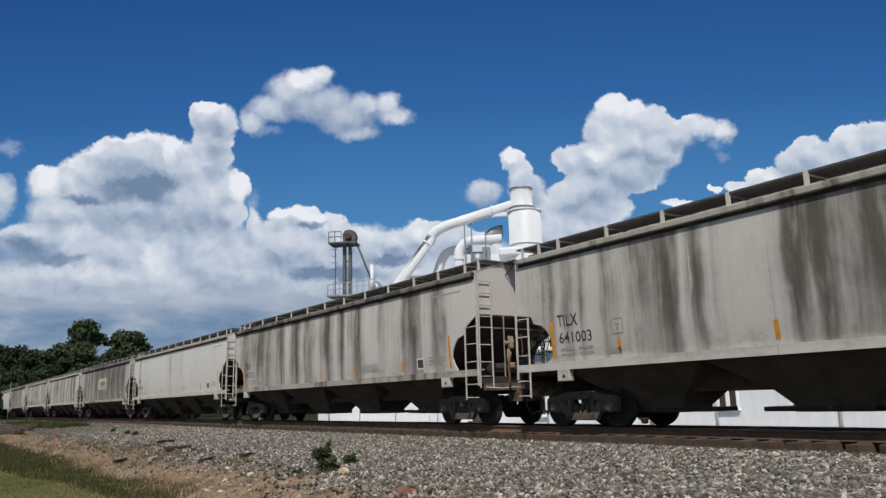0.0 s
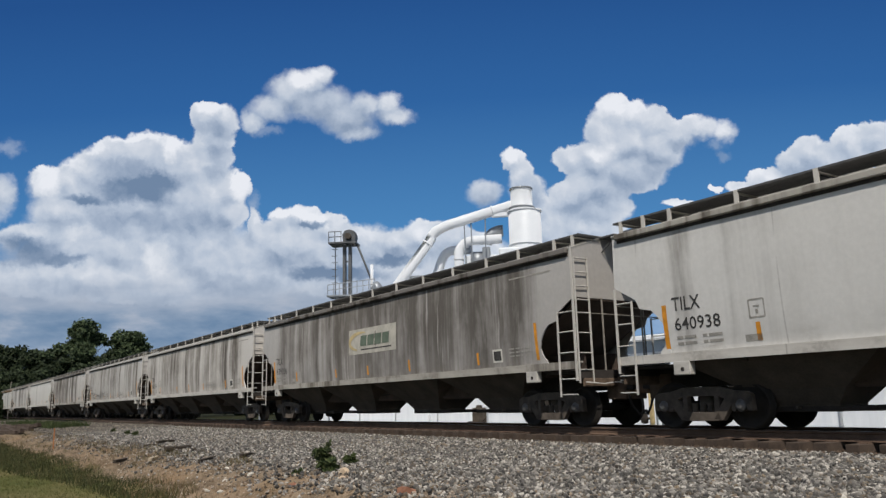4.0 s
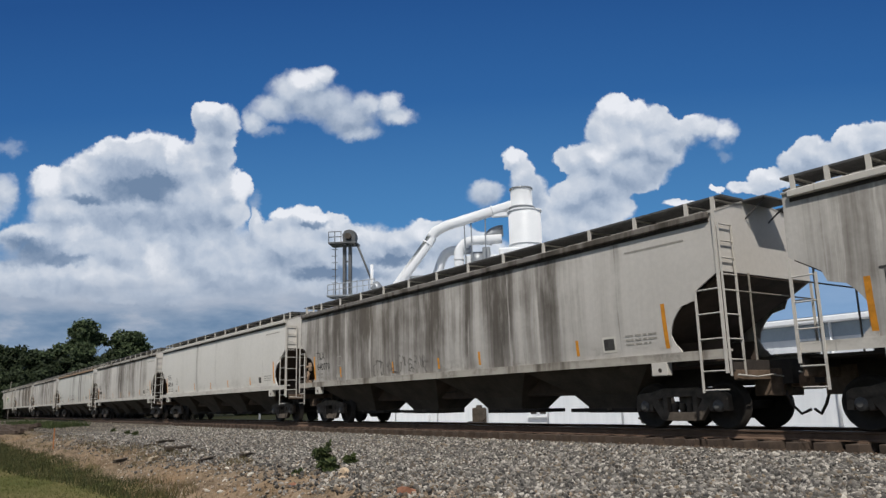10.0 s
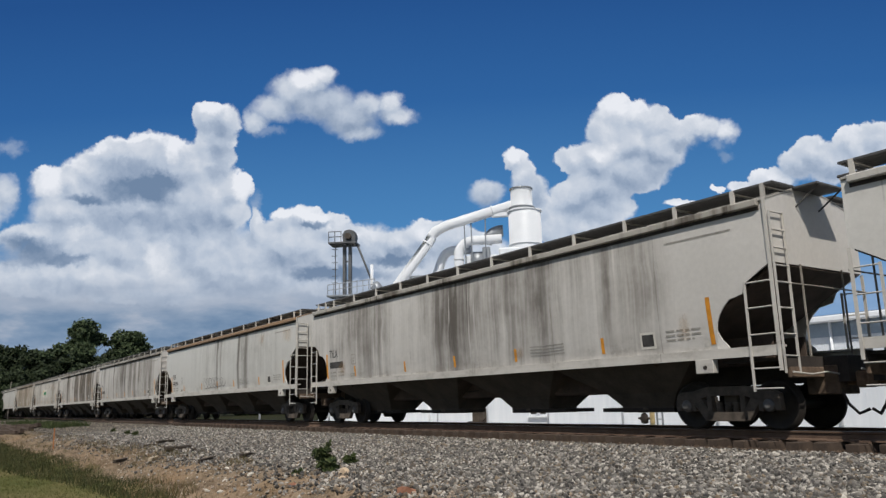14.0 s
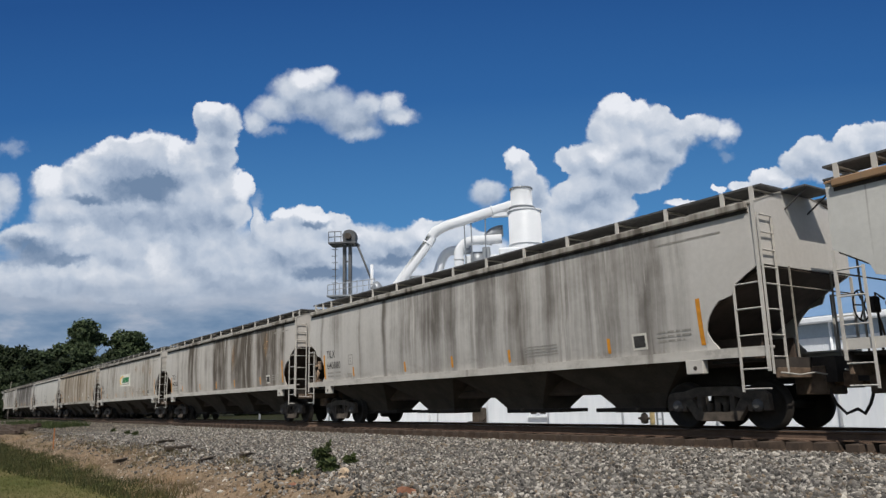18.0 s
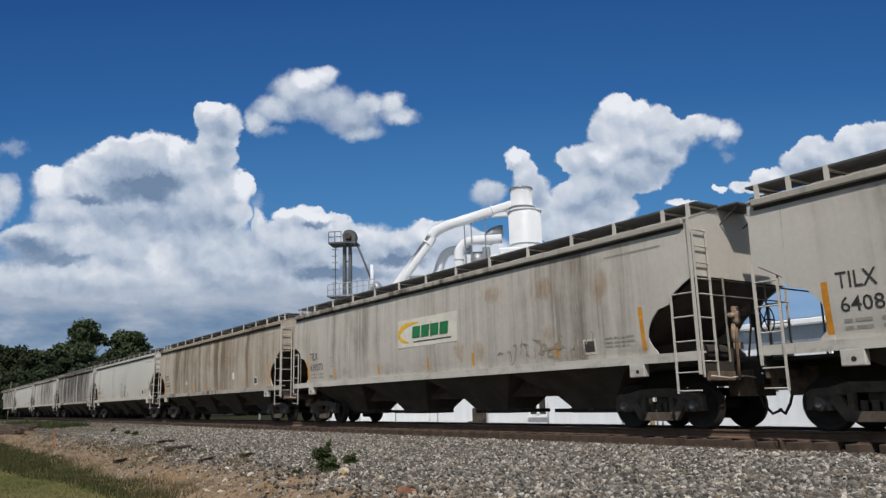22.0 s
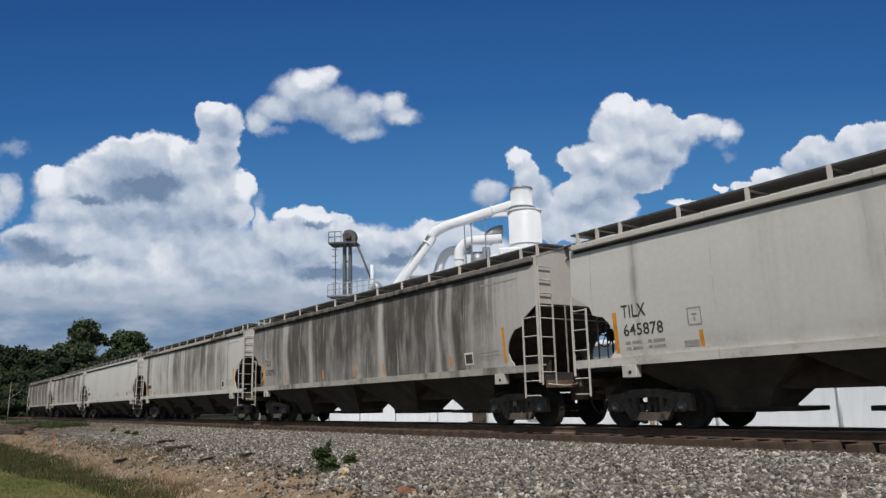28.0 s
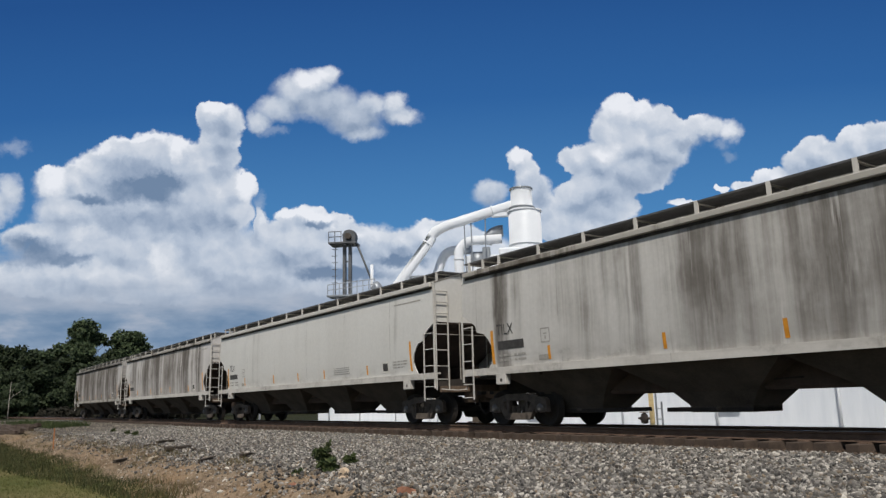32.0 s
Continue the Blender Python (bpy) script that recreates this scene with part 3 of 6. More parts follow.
def roof():
    bm = bmesh.new()
    ys = np.linspace(-1.58, 1.58, 15)
    for x0, x1 in ((-HALF - 0.02, HALF + 0.02),):
        grid = [[bm.verts.new((x, y, roof_z(y))) for y in ys] for x in np.linspace(x0, x1, 25)]
        for a, b in zip(grid, grid[1:]):
            for k in range(len(ys) - 1):
                f = bm.faces.new((a[k], b[k], b[k + 1], a[k + 1]))
                f.smooth = True
    geo = bmesh.ops.extrude_face_region(bm, geom=list(bm.faces))
    for v in geo["geom"]:
        if isinstance(v, bmesh.types.BMVert):
            v.co.z -= 0.03
    bmesh.ops.recalc_face_normals(bm, faces=bm.faces)
    for f in bm.faces:
        f.normal_update()
        if abs(f.normal.z) < 0.6:
            f.smooth = False
            for e in f.edges:
                e.smooth = False
    return bm


def end_wall(s):
    """The flat upper end wall with its flange."""
    bm = bmesh.new()
    out = [(y, roof_z(y) - 0.02) for y in np.linspace(-1.55, 1.55, 13)]
    low = [(side_y(z) * sg, z) for sg, zs in ((1, (3.8, 3.3, 2.97)), (-1, (2.97, 3.3, 3.8))) for z in zs]
    ring = out + low
    x0, x1 = s * (HALF - 0.04), s * (HALF + 0.012)
    a = [bm.verts.new((x0, y, z)) for y, z in ring]
    b = [bm.verts.new((x1, y, z)) for y, z in ring]
    bm.faces.new(a)
    bm.faces.new(b[::-1])
    for k in range(len(ring)):
        bm.faces.new((a[k], b[k], b[(k + 1) % len(ring)], a[(k + 1) % len(ring)]))
    bmesh.ops.recalc_face_normals(bm, faces=bm.faces)
    return bm


def slope_sheet(s):
    bm = bmesh.new()
    a = [(HALF - 0.03, 2.98), (HALF - 2.9, 1.30), (HALF - 2.9, 1.26), (HALF - 0.0, 2.93)]
    vs = [[bm.verts.new((s * x, y, z)) for x, z in a] for y in (-1.42, 1.42)]
    bm.faces.new(vs[0])
    bm.faces.new(vs[1][::-1])
    for k in range(4):
        bm.faces.new((vs[0][k], vs[1][k], vs[1][(k + 1) % 4], vs[0][(k + 1) % 4]))
    # stiffeners and the shear plate on the stub sill below it
    for y in (-0.55, 0.55):
        box(bm, *sorted((s * (HALF - 2.4), s * (HALF - 0.75))), y - 0.03, y + 0.03, 1.2, 1.75)
    bmesh.ops.recalc_face_normals(bm, faces=bm.faces)
    return bm


def hopper(w0, w1, g0, g1):
    """One discharge bay: side sheets slope in from the sill, cross sheets from the ridges to the outlet."""
    bm = bmesh.new()
    rings = []
    for z, x0, x1, y in ((1.34, w0, w1, 1.42), (0.74, w0 + 0.98, w1 - 0.98, 0.70), (0.46, g0, g1, 0.50), (0.32, g0, g1, 0.48)):
        rings.append([bm.verts.new((x, s * y, z)) for x, s in ((x0, -1), (x1, -1), (x1, 1), (x0, 1))])
    for a, b in zip(rings, rings[1:]):
        for k in range(4):
            bm.faces.new((a[k], a[(k + 1) % 4], b[(k + 1) % 4], b[k]))
    bm.faces.new(rings[0])
    bm.faces.new(rings[-1][::-1])
    bmesh.ops.recalc_face_normals(bm, faces=bm.faces)
    return bm


def ladder(parent, p0, p1, z0, z1, w, rungs, label="", second=None):
    """A steel ladder between two uprights that stand at p0 and p1 (x, y)."""
    bm = boxes((p0[0] - w / 2, p0[0] + w / 2, p0[1] - 0.012, p0[1] + 0.012, z0, z1))
    lad = part("ladder", bm, TRIM, parent, label)
    b0, b1 = second or (z0, z1)
    part("stile", boxes((p1[0] - 0.022, p1[0] + 0.022, p1[1] - 0.012, p1[1] + 0.012, b0, b1)), TRIM, lad)
    for z in rungs:
        bm = tube(bmesh.new(), (*p0, z), (*p1, z), 0.016, 6)
        part("rung", bm, TRIM, lad)
    return lad


def truck_parts(car, x, s):
    t = part("truck", boxes((-0.16, 0.16, -0.9, 0.9, 0.46, 0.66), (-0.3, 0.3, -0.3, 0.3, 0.62, 0.82), bevel=0.03), IRON, car, "dusty cast iron truck")
    t.matrix_basis = pose(x, 0, 0)
    bm = bmesh.new()
    y0, y1 = -1.07, -0.93
    plate(bm, [(-1.14, 0.52), (-1.13, 0.66), (-1.02, 0.72), (-0.72, 0.74), (-0.40, 0.82), (0.40, 0.82), (0.72, 0.74), (1.02, 0.72), (1.13, 0.66), (1.14, 0.52),
               (0.74, 0.52), (0.40, 0.64), (-0.40, 0.64), (-0.74, 0.52)], y0, y1)
    plate(bm, [(-0.46, 0.20), (-0.40, 0.34), (0.40, 0.34), (0.46, 0.20), (0.38, 0.16), (-0.38, 0.16)], y0, y1)
    for g in (-1, 1):
        plate(bm, [(g * 0.80, 0.60), (g * 0.48, 0.17), (g * 0.28, 0.20), (g * 0.56, 0.62)], y0, y1)
        plate(bm, [(g * 0.42, 0.70), (g * 0.42, 0.32), (g * 0.31, 0.32), (g * 0.31, 0.70)], y0, y1)
        plate(bm, [(g * 1.13, 0.60), (g * 1.15, 0.36), (g * 1.02, 0.36), (g * 1.0, 0.56)], y0, y1)
        plate(bm, [(g * 0.72, 0.62), (g * 0.68, 0.36), (g * 0.78, 0.34), (g * 0.82, 0.58)], y0, y1)
    bmesh.ops.bevel(bm, geom=list(bm.edges), offset=0.012, segments=1, affect="EDGES")
    f = part("side_frame", bm, IRON, t)
    shared("side_frame", f.data, IRON, t, m=pose(0, 0, 0, 0, 0, 180))
    coil = [(0.05 + 0.024 * (i % 2), 0.34 + 0.0145 * i) for i in range(13)]
    me = None
    for k in (-0.18, 0, 0.18):
        for y in (-0.99, 0.99):
            if me is None:
                me = part("spring", lathe(bmesh.new(), coil, 8), IRON, t)
                me.matrix_basis = pose(k, y, 0)
            else:
                shared("spring", me.data, IRON, t, m=pose(k, y, 0))
    for ax in (-0.9, 0.9):
        for y in (-1, 1):
            bm = lathe(bmesh.new(), [(0.115, -0.06), (0.12, 0.03), (0.10, 0.07), (0.06, 0.075), (0.055, 0.095)], 14, (0, 0, 0), "Y")
            b = part("bearing_cap", bm, CAP, t)
            b.matrix_basis = pose(ax, y * 1.03, 0.457, 0, 0, 0 if y > 0 else 180)
        w = bmesh.new()
        for y in (-1, 1):
            lathe(w, [(0.11, y * 0.83), (0.15, y * 0.835), (0.17, y * 0.79), (0.36, y * 0.76), (0.40, y * 0.82), (0.452, y * 0.82),
                      (0.458, y * 0.71), (0.487, y * 0.705), (0.487, y * 0.68), (0.40, y * 0.685), (0.10, y * 0.70)], 32, (0, 0, 0), "Y")
        lathe(w, [(0.09, -0.98), (0.09, 0.98)], 10, (0, 0, 0), "Y")
        ws = part("wheelset", w, WHEEL, t)
        ws.matrix_basis = pose(ax, 0, 0.457)
        wheels.append(ws)
    return t


wheels = []


def build_car():
    car = empty("hopper_car")
    b = part("side_sheet", side_sheet(), SIDES[1], car)
    o = shared("side_sheet", b.data, SIDES[1], car, m=pose(0, 0, 0, 0, 0, 180))
    part("roof", roof(), ROOF, car)
    for s in (-1, 1):
        for g in (-1, 1):
            # rounded lower corners of the end cut-outs
            bm = bmesh.new()
            plate(bm, [(g * (HALF - e), z) for e, z in ((1.30, 1.90), (1.30, 1.50), (1.04, 1.50), (1.08, 1.57), (1.17, 1.65), (1.235, 1.76))], *sorted((s * 1.475, s * 1.51)))
            part("corner_plate", bm, TRIM, car)
    for s in (-1, 1):
        part("end_wall", end_wall(s), TRIM, car)
        part("slope_sheet", slope_sheet(s), SLOPE, car, "dark brown slope sheet")
        y = sorted((s * 1.50, s * 1.645))
        part("top_chord", boxes((-HALF + 0.12, HALF - 0.12, *y, 4.015, 4.15), bevel=0.02), TRIM, car)
        # dark strip that paints in the shadow below the top chord
        part("eave_seam", boxes((-HALF + 0.13, HALF - 0.13, *sorted((s * 1.50, s * 1.566)), 3.945, 4.013)), EAVE_DARK, car, "dark strip painted in for the shadow under the eave")
        y = sorted((s * 1.40, s * 1.58))
        bm = boxes((-HALF - 0.02, HALF + 0.02, *y, 1.46, 1.50), (-HALF - 0.02, HALF + 0.02, *sorted((s * 1.545, s * 1.58)), 1.32, 1.465))
        part("side_sill", bm, TRIM, car)
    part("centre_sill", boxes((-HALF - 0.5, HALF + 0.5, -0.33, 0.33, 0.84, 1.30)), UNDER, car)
    # four bays with their outlet gates
    ridges = (-8.2, -4.27, -0.33, 3.62, 7.55)
    for k in range(4):
        w0, w1 = ridges[k], ridges[k + 1]
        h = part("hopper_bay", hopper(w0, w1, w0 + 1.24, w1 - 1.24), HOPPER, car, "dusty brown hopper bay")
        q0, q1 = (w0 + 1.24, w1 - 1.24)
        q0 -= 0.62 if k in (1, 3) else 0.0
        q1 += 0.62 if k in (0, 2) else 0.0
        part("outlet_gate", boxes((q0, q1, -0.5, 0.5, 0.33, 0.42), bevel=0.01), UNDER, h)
        part("gate_shaft", tube(bmesh.new(), ((w0 + w1) / 2, -0.62, 0.40), ((w0 + w1) / 2, 0.62, 0.40), 0.03, 8), IRON, h)
    for x in ridges[1:4]:
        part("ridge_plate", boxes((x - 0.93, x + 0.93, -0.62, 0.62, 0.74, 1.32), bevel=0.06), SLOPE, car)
    # end platforms, couplers
    for s in (-1, 1):
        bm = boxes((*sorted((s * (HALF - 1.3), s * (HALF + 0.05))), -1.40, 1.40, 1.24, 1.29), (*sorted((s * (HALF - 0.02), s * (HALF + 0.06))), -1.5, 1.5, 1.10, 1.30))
        # dark underframe colour stands in for shade over the platform
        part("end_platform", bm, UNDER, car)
        bm = boxes((*sorted((s * (HALF + 0.3), s * (HALF + 0.62))), -0.11, 0.11, 0.78, 0.98), (*sorted((s * (HALF + 0.5), s * (HALF + 0.70))), -0.16, 0.14, 0.74, 1.02), bevel=0.03)
        part("coupler", bm, RUSTY, car)
        for y in (-1, 1):
            x = s * (HALF - 1.58)
            jp = part("jacking_pad", boxes((x - 0.2, x + 0.2, *sorted((y * 1.42, y * 1.585)), 1.06, 1.335), bevel=0.015), TRIM, car)
            part("pad_hole", tube(bmesh.new(), (x + 0.02, y * 1.57, 1.17), (x + 0.02, y * 1.589, 1.17), 0.045, 10), UNDER, jp)
        truck_parts(car, s * 7.98, s)
    # ladders: tall one at the leading end, short one at the trailing end, and their twins across the car
    e = HALF
    for s, turn in ((1, 0), (-1, 180)):
        kids = []
        kids.append(ladder(car, (e, -1.60), (e - 0.55, -1.60), 1.05, 4.15, 0.065, (2.64, 2.18, 1.70, 1.10, 0.75), second=(0.70, 2.67)))
        kids.append(ladder(car, (e + 0.07, -1.58), (e + 0.07, -1.15), 1.0, 3.9, 0.035, (3.88, 3.55, 3.22, 2.9, 2.6, 2.14, 1.68, 1.3)))
        kids.append(ladder(car, (-e + 0.0, -1.60), (-e + 0.45, -1.60), 1.15, 2.95, 0.055, (2.62, 2.18, 1.72, 1.10, 0.75), second=(0.70, 2.65)))
        for k in kids:
            k.matrix_basis = pose(0, 0, 0, 0, 0, turn)
    # walkways of open grating on brackets along both roof edges
    post_me = bpy.data.meshes.new("bracket")
    bm = boxes((-0.045, 0.045, -1.40, -1.37, 4.16, 4.475), (-0.03, 0.03, -1.38, -0.66, 4.40, 4.43))
    bm.to_mesh(post_me)
    bm.free()
    bm = bmesh.new()
    for y in np.linspace(-1.385, -0.70, 14):
        box(bm, -e - 0.1, e + 0.1, y - 0.012, y + 0.012, 4.435, 4.475)
    for x in np.arange(-e, e, 0.07):
        box(bm, x - 0.012, x + 0.012, -1.385, -0.70, 4.44, 4.47)
    grate_me = bpy.data.meshes.new("running_board")
    bm.to_mesh(grate_me)
    bm.free()
    for turn in (0, 180):
        shared("running_board", grate_me, GRATE, car, "dark open steel grating", m=pose(0, 0, 0, 0, 0, turn))
        xs = [e - 0.12, e - 0.75, e - 2.1] + [e - 3.45 - 1.575 * k for k in range(10)] + [-e + 0.75, -e + 0.12]
        for x in xs:
            x = x if turn == 0 else -x
            shared("bracket", post_me, TRIM, car, m=pose(x, 0, 0, 0, 0, turn))
    for k in range(4):
        x0 = -e + 0.5 + k * 4.63
        bm = boxes((x0, x0 + 4.55, -0.42, 0.42, 4.47, 4.56), bevel=0.03)
        for q in range(5):
            box(bm, x0 + 0.4 + q * 0.93, x0 + 0.46 + q * 0.93, -0.5, 0.5, 4.555, 4.60)
        part("hatch_cover", bm, ROOF, car)
    for s in (-1, 1):
        # overhanging step at the roof's end, with its struts
        st = part("roof_step", boxes((*sorted((s * (e + 0.02), s * (e + 0.52))), -0.64, 0.32, 4.42, 4.47), bevel=0.012), GRATE, car)
        for y in (-0.55, 0.24):
            part("strut", tube(bmesh.new(), (s * (e + 0.48), y, 4.42), (s * (e + 0.01), y, 4.10), 0.018, 6), GRATE, st)
        # end handrails over the platform
        rail = part("handrail", tube(bmesh.new(), (s * (e + 0.06), -1.56, 2.60), (s * (e + 0.06), 1.56, 2.60), 0.015, 6), DULL, car)
        for y in (-0.72, 0.72):
            part("post", boxes((s * (e + 0.06) - 0.014, s * (e + 0.06) + 0.014, y - 0.014, y + 0.014, 1.29, 2.98)), DULL, rail)
        part("air_hose", pipe([(s * (e + 0.25), -0.25, 0.78), (s * (e + 0.38), -0.25, 0.45), (s * (e + 0.52), -0.2, 0.28), (s * (e + 0.68), -0.12, 0.36)], 0.028, 8), UNDER, car)
        part("uncoupling_lever", pipe([(s * (e + 0.12), -1.45, 1.02), (s * (e + 0.14), -0.9, 0.98), (s * (e + 0.2), -0.5, 1.02), (s * (e + 0.4), -0.2, 0.95)], 0.016, 6), TRIM, car)
        part("draft_box", boxes((*sorted((s * (e - 0.3), s * (e + 0.30))), -0.36, 0.36, 0.62, 1.14), (*sorted((s * (e + 0.0), s * (e + 0.07))), -1.45, 1.45, 0.92, 1.12), bevel=0.02), DRAFT, car)
    # brake rigging on the underframe
    for s in (-1, 1):
        part("brake_rod", tube(bmesh.new(), (s * 0.4, -0.62, 0.95), (s * 6.9, -0.5, 0.72), 0.018, 6), UNDER, car)
    part("train_pipe", tube(bmesh.new(), (-e - 0.2, 0.5, 0.92), (e + 0.2, 0.5, 0.92), 0.025, 6), UNDER, car)
    return car


def brake_gear(car, s):
    """Hand brake, valve and reservoir on one end platform."""
    e = HALF
    bm = lathe(bmesh.new(), [(0.02, 2.02), (0.07, 2.04), (0.085, 2.10), (0.075, 2.18), (0.095, 2.22), (0.08, 2.28), (0.03, 2.31)], 12, (e + 0.2, -0.60, 0))
    lathe(bm, [(0.015, -0.08), (0.05, -0.07), (0.06, 0.06), (0.02, 0.08)], 10, (e + 0.18, -0.72, 2.20), "Y")
    lathe(bm, [(0.02, 1.66), (0.045, 1.68), (0.055, 1.84), (0.035, 2.04)], 10, (e + 0.16, -0.66, 0))
    for z, r in ((2.33, 0.05), (1.60, 0.065)):
        box(bm, e + 0.2 - r, e + 0.2 + r, -0.63 - r, -0.60 + r, z - r, z + r, bevel=0.01)
    b = part("brake_valve", bm, TANRUST, car, "pale tan rusted brake valve with fittings")
    part("hose", pipe([(e + 0.2, -0.62, 1.95), (e + 0.3, -0.8, 1.6), (e + 0.22, -0.7, 1.3), (e + 0.25, -0.75, 0.95)], 0.03, 6), RUSTY, b)
    part("hose", pipe([(e + 0.26, -0.5, 2.3), (e + 0.34, -0.35, 2.42), (e + 0.30, -0.28, 2.0), (e + 0.2, -0.3, 1.4)], 0.022, 6), RUSTY, b)
    r = part("reservoir", lathe(bmesh.new(), [(0.02, -0.5), (0.17, -0.44), (0.19, -0.35), (0.19, 0.35), (0.17, 0.44), (0.02, 0.5)], 16, (e - 0.75, -0.2, 1.52), "Y"), UNDER, car)
    w = bmesh.new()
    for a in range(20):
        c, d = 2 * math.pi * a / 20, 2 * math.pi * (a + 1) / 20
        tube(w, (0.275 * math.cos(c), 0, 0.275 * math.sin(c)), (0.275 * math.cos(d), 0, 0.275 * math.sin(d)), 0.014, 6)
    for a in range(5):
        c = 2 * math.pi * a / 5
        tube(w, (0, 0.05, 0), (0.26 * math.cos(c), 0, 0.26 * math.sin(c)), 0.014, 5)
    hw = part("hand_brake_wheel", w, UNDER, car)
    hw.matrix_basis = pose(e + 0.32, 0.25, 2.15, 0, 0, 90)
    part("gear_case", boxes((e + 0.04, e + 0.15, 0.14, 0.36, 2.0, 2.28), (e + 0.03, e + 0.07, 0.23, 0.27, 1.28, 2.02), bevel=0.012), UNDER, hw).matrix_basis = pose(0, 0, 0, 0, 0, -90) @ pose(-e - 0.32, -0.25, -2.15)
    for o in (b, r, hw):
        if s < 0:
            o.matrix_basis = pose(0, 0, 0, 0, 0, 180) @ o.matrix_basis


# ---- lettering, tape and paint on the side that faces the camera
def on_side(verts, out=0.005):
    return [(x, -side_y(z) - out, z) for x, z in verts]


def tape(name, x0, x1, z0, z1, material, parent, lean=0.0, out=0.005, label=""):
    """A strip stuck on the bowed side."""
    n = max(1, int((z1 - z0) / 0.12))
    vs = []
    for k in range(n + 1):
        z = z0 + (z1 - z0) * k / n
        vs += [(x0 + lean * k / n, z), (x1 + lean * k / n, z)]
    me = bpy.data.meshes.new(name)
    me.from_pydata(on_side(vs, out), [], [(2 * k, 2 * k + 1, 2 * k + 3, 2 * k + 2) for k in range(n)])
    return shared(name, me, material, parent, label)


def lettering(name, text, x0, z0, wide, high, material, parent, out=0.006):
    cu = bpy.data.curves.new(name, "FONT")
    cu.body = text
    cu.resolution_u = 2
    cu.offset = 0.005
    ob = new(name, cu)
    me = bpy.data.meshes.new_from_object(ob.evaluated_get(bpy.context.evaluated_depsgraph_get()))
    bpy.data.objects.remove(ob)
    xs = [v.co.x for v in me.vertices]
    ys = [v.co.y for v in me.vertices]
    kx, ky = wide / (max(xs) - min(xs)), high / (max(ys) - min(ys))
    for v in me.vertices:
        z = z0 + (v.co.y - min(ys)) * ky
        v.co = (x0 + (v.co.x - min(xs)) * kx, -side_y(z) - out, z)
    return shared(name, me, material, parent)


def ribbon(bm, pts, w, out):
    """A painted stroke along points (x, z)."""
    prev = None
    for i, (x, z) in enumerate(pts):
        a, b = pts[max(i - 1, 0)], pts[min(i + 1, len(pts) - 1)]
        dx, dz = b[0] - a[0], b[1] - a[1]
        l = math.hypot(dx, dz) or 1
        nx, nz = -dz / l * w / 2, dx / l * w / 2
        cur = [bm.verts.new((x + nx, -side_y(z + nz) - out, z + nz)), bm.verts.new((x - nx, -side_y(z - nz) - out, z - nz))]
        if prev:
            bm.faces.new((prev[0], prev[1], cur[1], cur[0]))
        prev = cur


def scrawl(parent, x0, x1, z0, z1, seed, width=0.035, loops=9, material=None):
    """Unreadable spray-can loops and hooks."""
    rnd = random.Random(seed)
    strokes = []
    loops = int(loops * 1.6)
    step = (x1 - x0) / loops
    for k in range(loops):
        cx = x0 + step * (k + rnd.random())
        cz = (z0 + z1) / 2 + rnd.uniform(-0.3, 0.3) * (z1 - z0)
        a0, turn = rnd.uniform(0, 6.28), rnd.choice((-1, 1)) * rnd.uniform(1.2, 4.2)
        rx, rz = step * rnd.uniform(0.4, 1.6), (z1 - z0) * rnd.uniform(0.15, 0.5)
        drift, bend = rnd.uniform(-0.5, 0.9) * step, rnd.uniform(0.2, 0.9)
        pts = []
        for i in range(13):
            a = a0 + turn * i / 12
            pts.append((cx + rx * math.cos(a) + drift * i / 12, min(3.6, max(1.54, cz + rz * math.sin(a + bend * math.cos(2 * a))))))
        bm = bmesh.new()
        ribbon(bm, pts, width * rnd.uniform(0.5, 1.1), 0.006 + 0.0006 * (k % 7))
        strokes.append(bm)
        if rnd.random() < 0.7:
            x, z = rnd.uniform(x0, x1), rnd.uniform(z0, z1)
            bm = bmesh.new()
            strokes.append(bm)
            ribbon(bm, [(x, z), (x + rnd.uniform(-0.2, 0.6) * step, max(1.54, z - rnd.uniform(0.2, 0.7) * (z1 - z0)))], width * 0.8, 0.0105)
    first = part("graffiti", strokes[0], material or SPRAY, parent, "dark spray-can scrawl")
    for bm in strokes[1:]:
        part("spray_stroke", bm, material or SPRAY, first)
    return first


def bars(parent, rows, material=None):
    """Small stencilled lines that are too small to read, as plain bars."""
    for x0, x1, z, h in rows:
        bm = bmesh.new()
        ribbon(bm, [(x0 + (x1 - x0) * k / 3, z) for k in range(4)], h * (0.75 if h < 0.1 else 1.0), 0.006)
        part("stencil_line", bm, material or FAINT, parent)


def frame_mark(parent, x, z, w, h):
    """A small outlined square with a mark in it."""
    bm = bmesh.new()
    for a, b in (((x, z), (x + w, z)), ((x, z + h), (x + w, z + h)), ((x, z), (x, z + h)), ((x + w, z), (x + w, z + h))):
        ribbon(bm, [a, b], 0.03, 0.006)
    ribbon(bm, [(x + w * 0.3, z + h * 0.62), (x + w * 0.7, z + h * 0.62)], 0.03, 0.006)
    ribbon(bm, [(x + w * 0.5, z + h * 0.2), (x + w * 0.5, z + h * 0.45)], 0.05, 0.006)
    return part("stencil_box", bm, FAINT, parent)


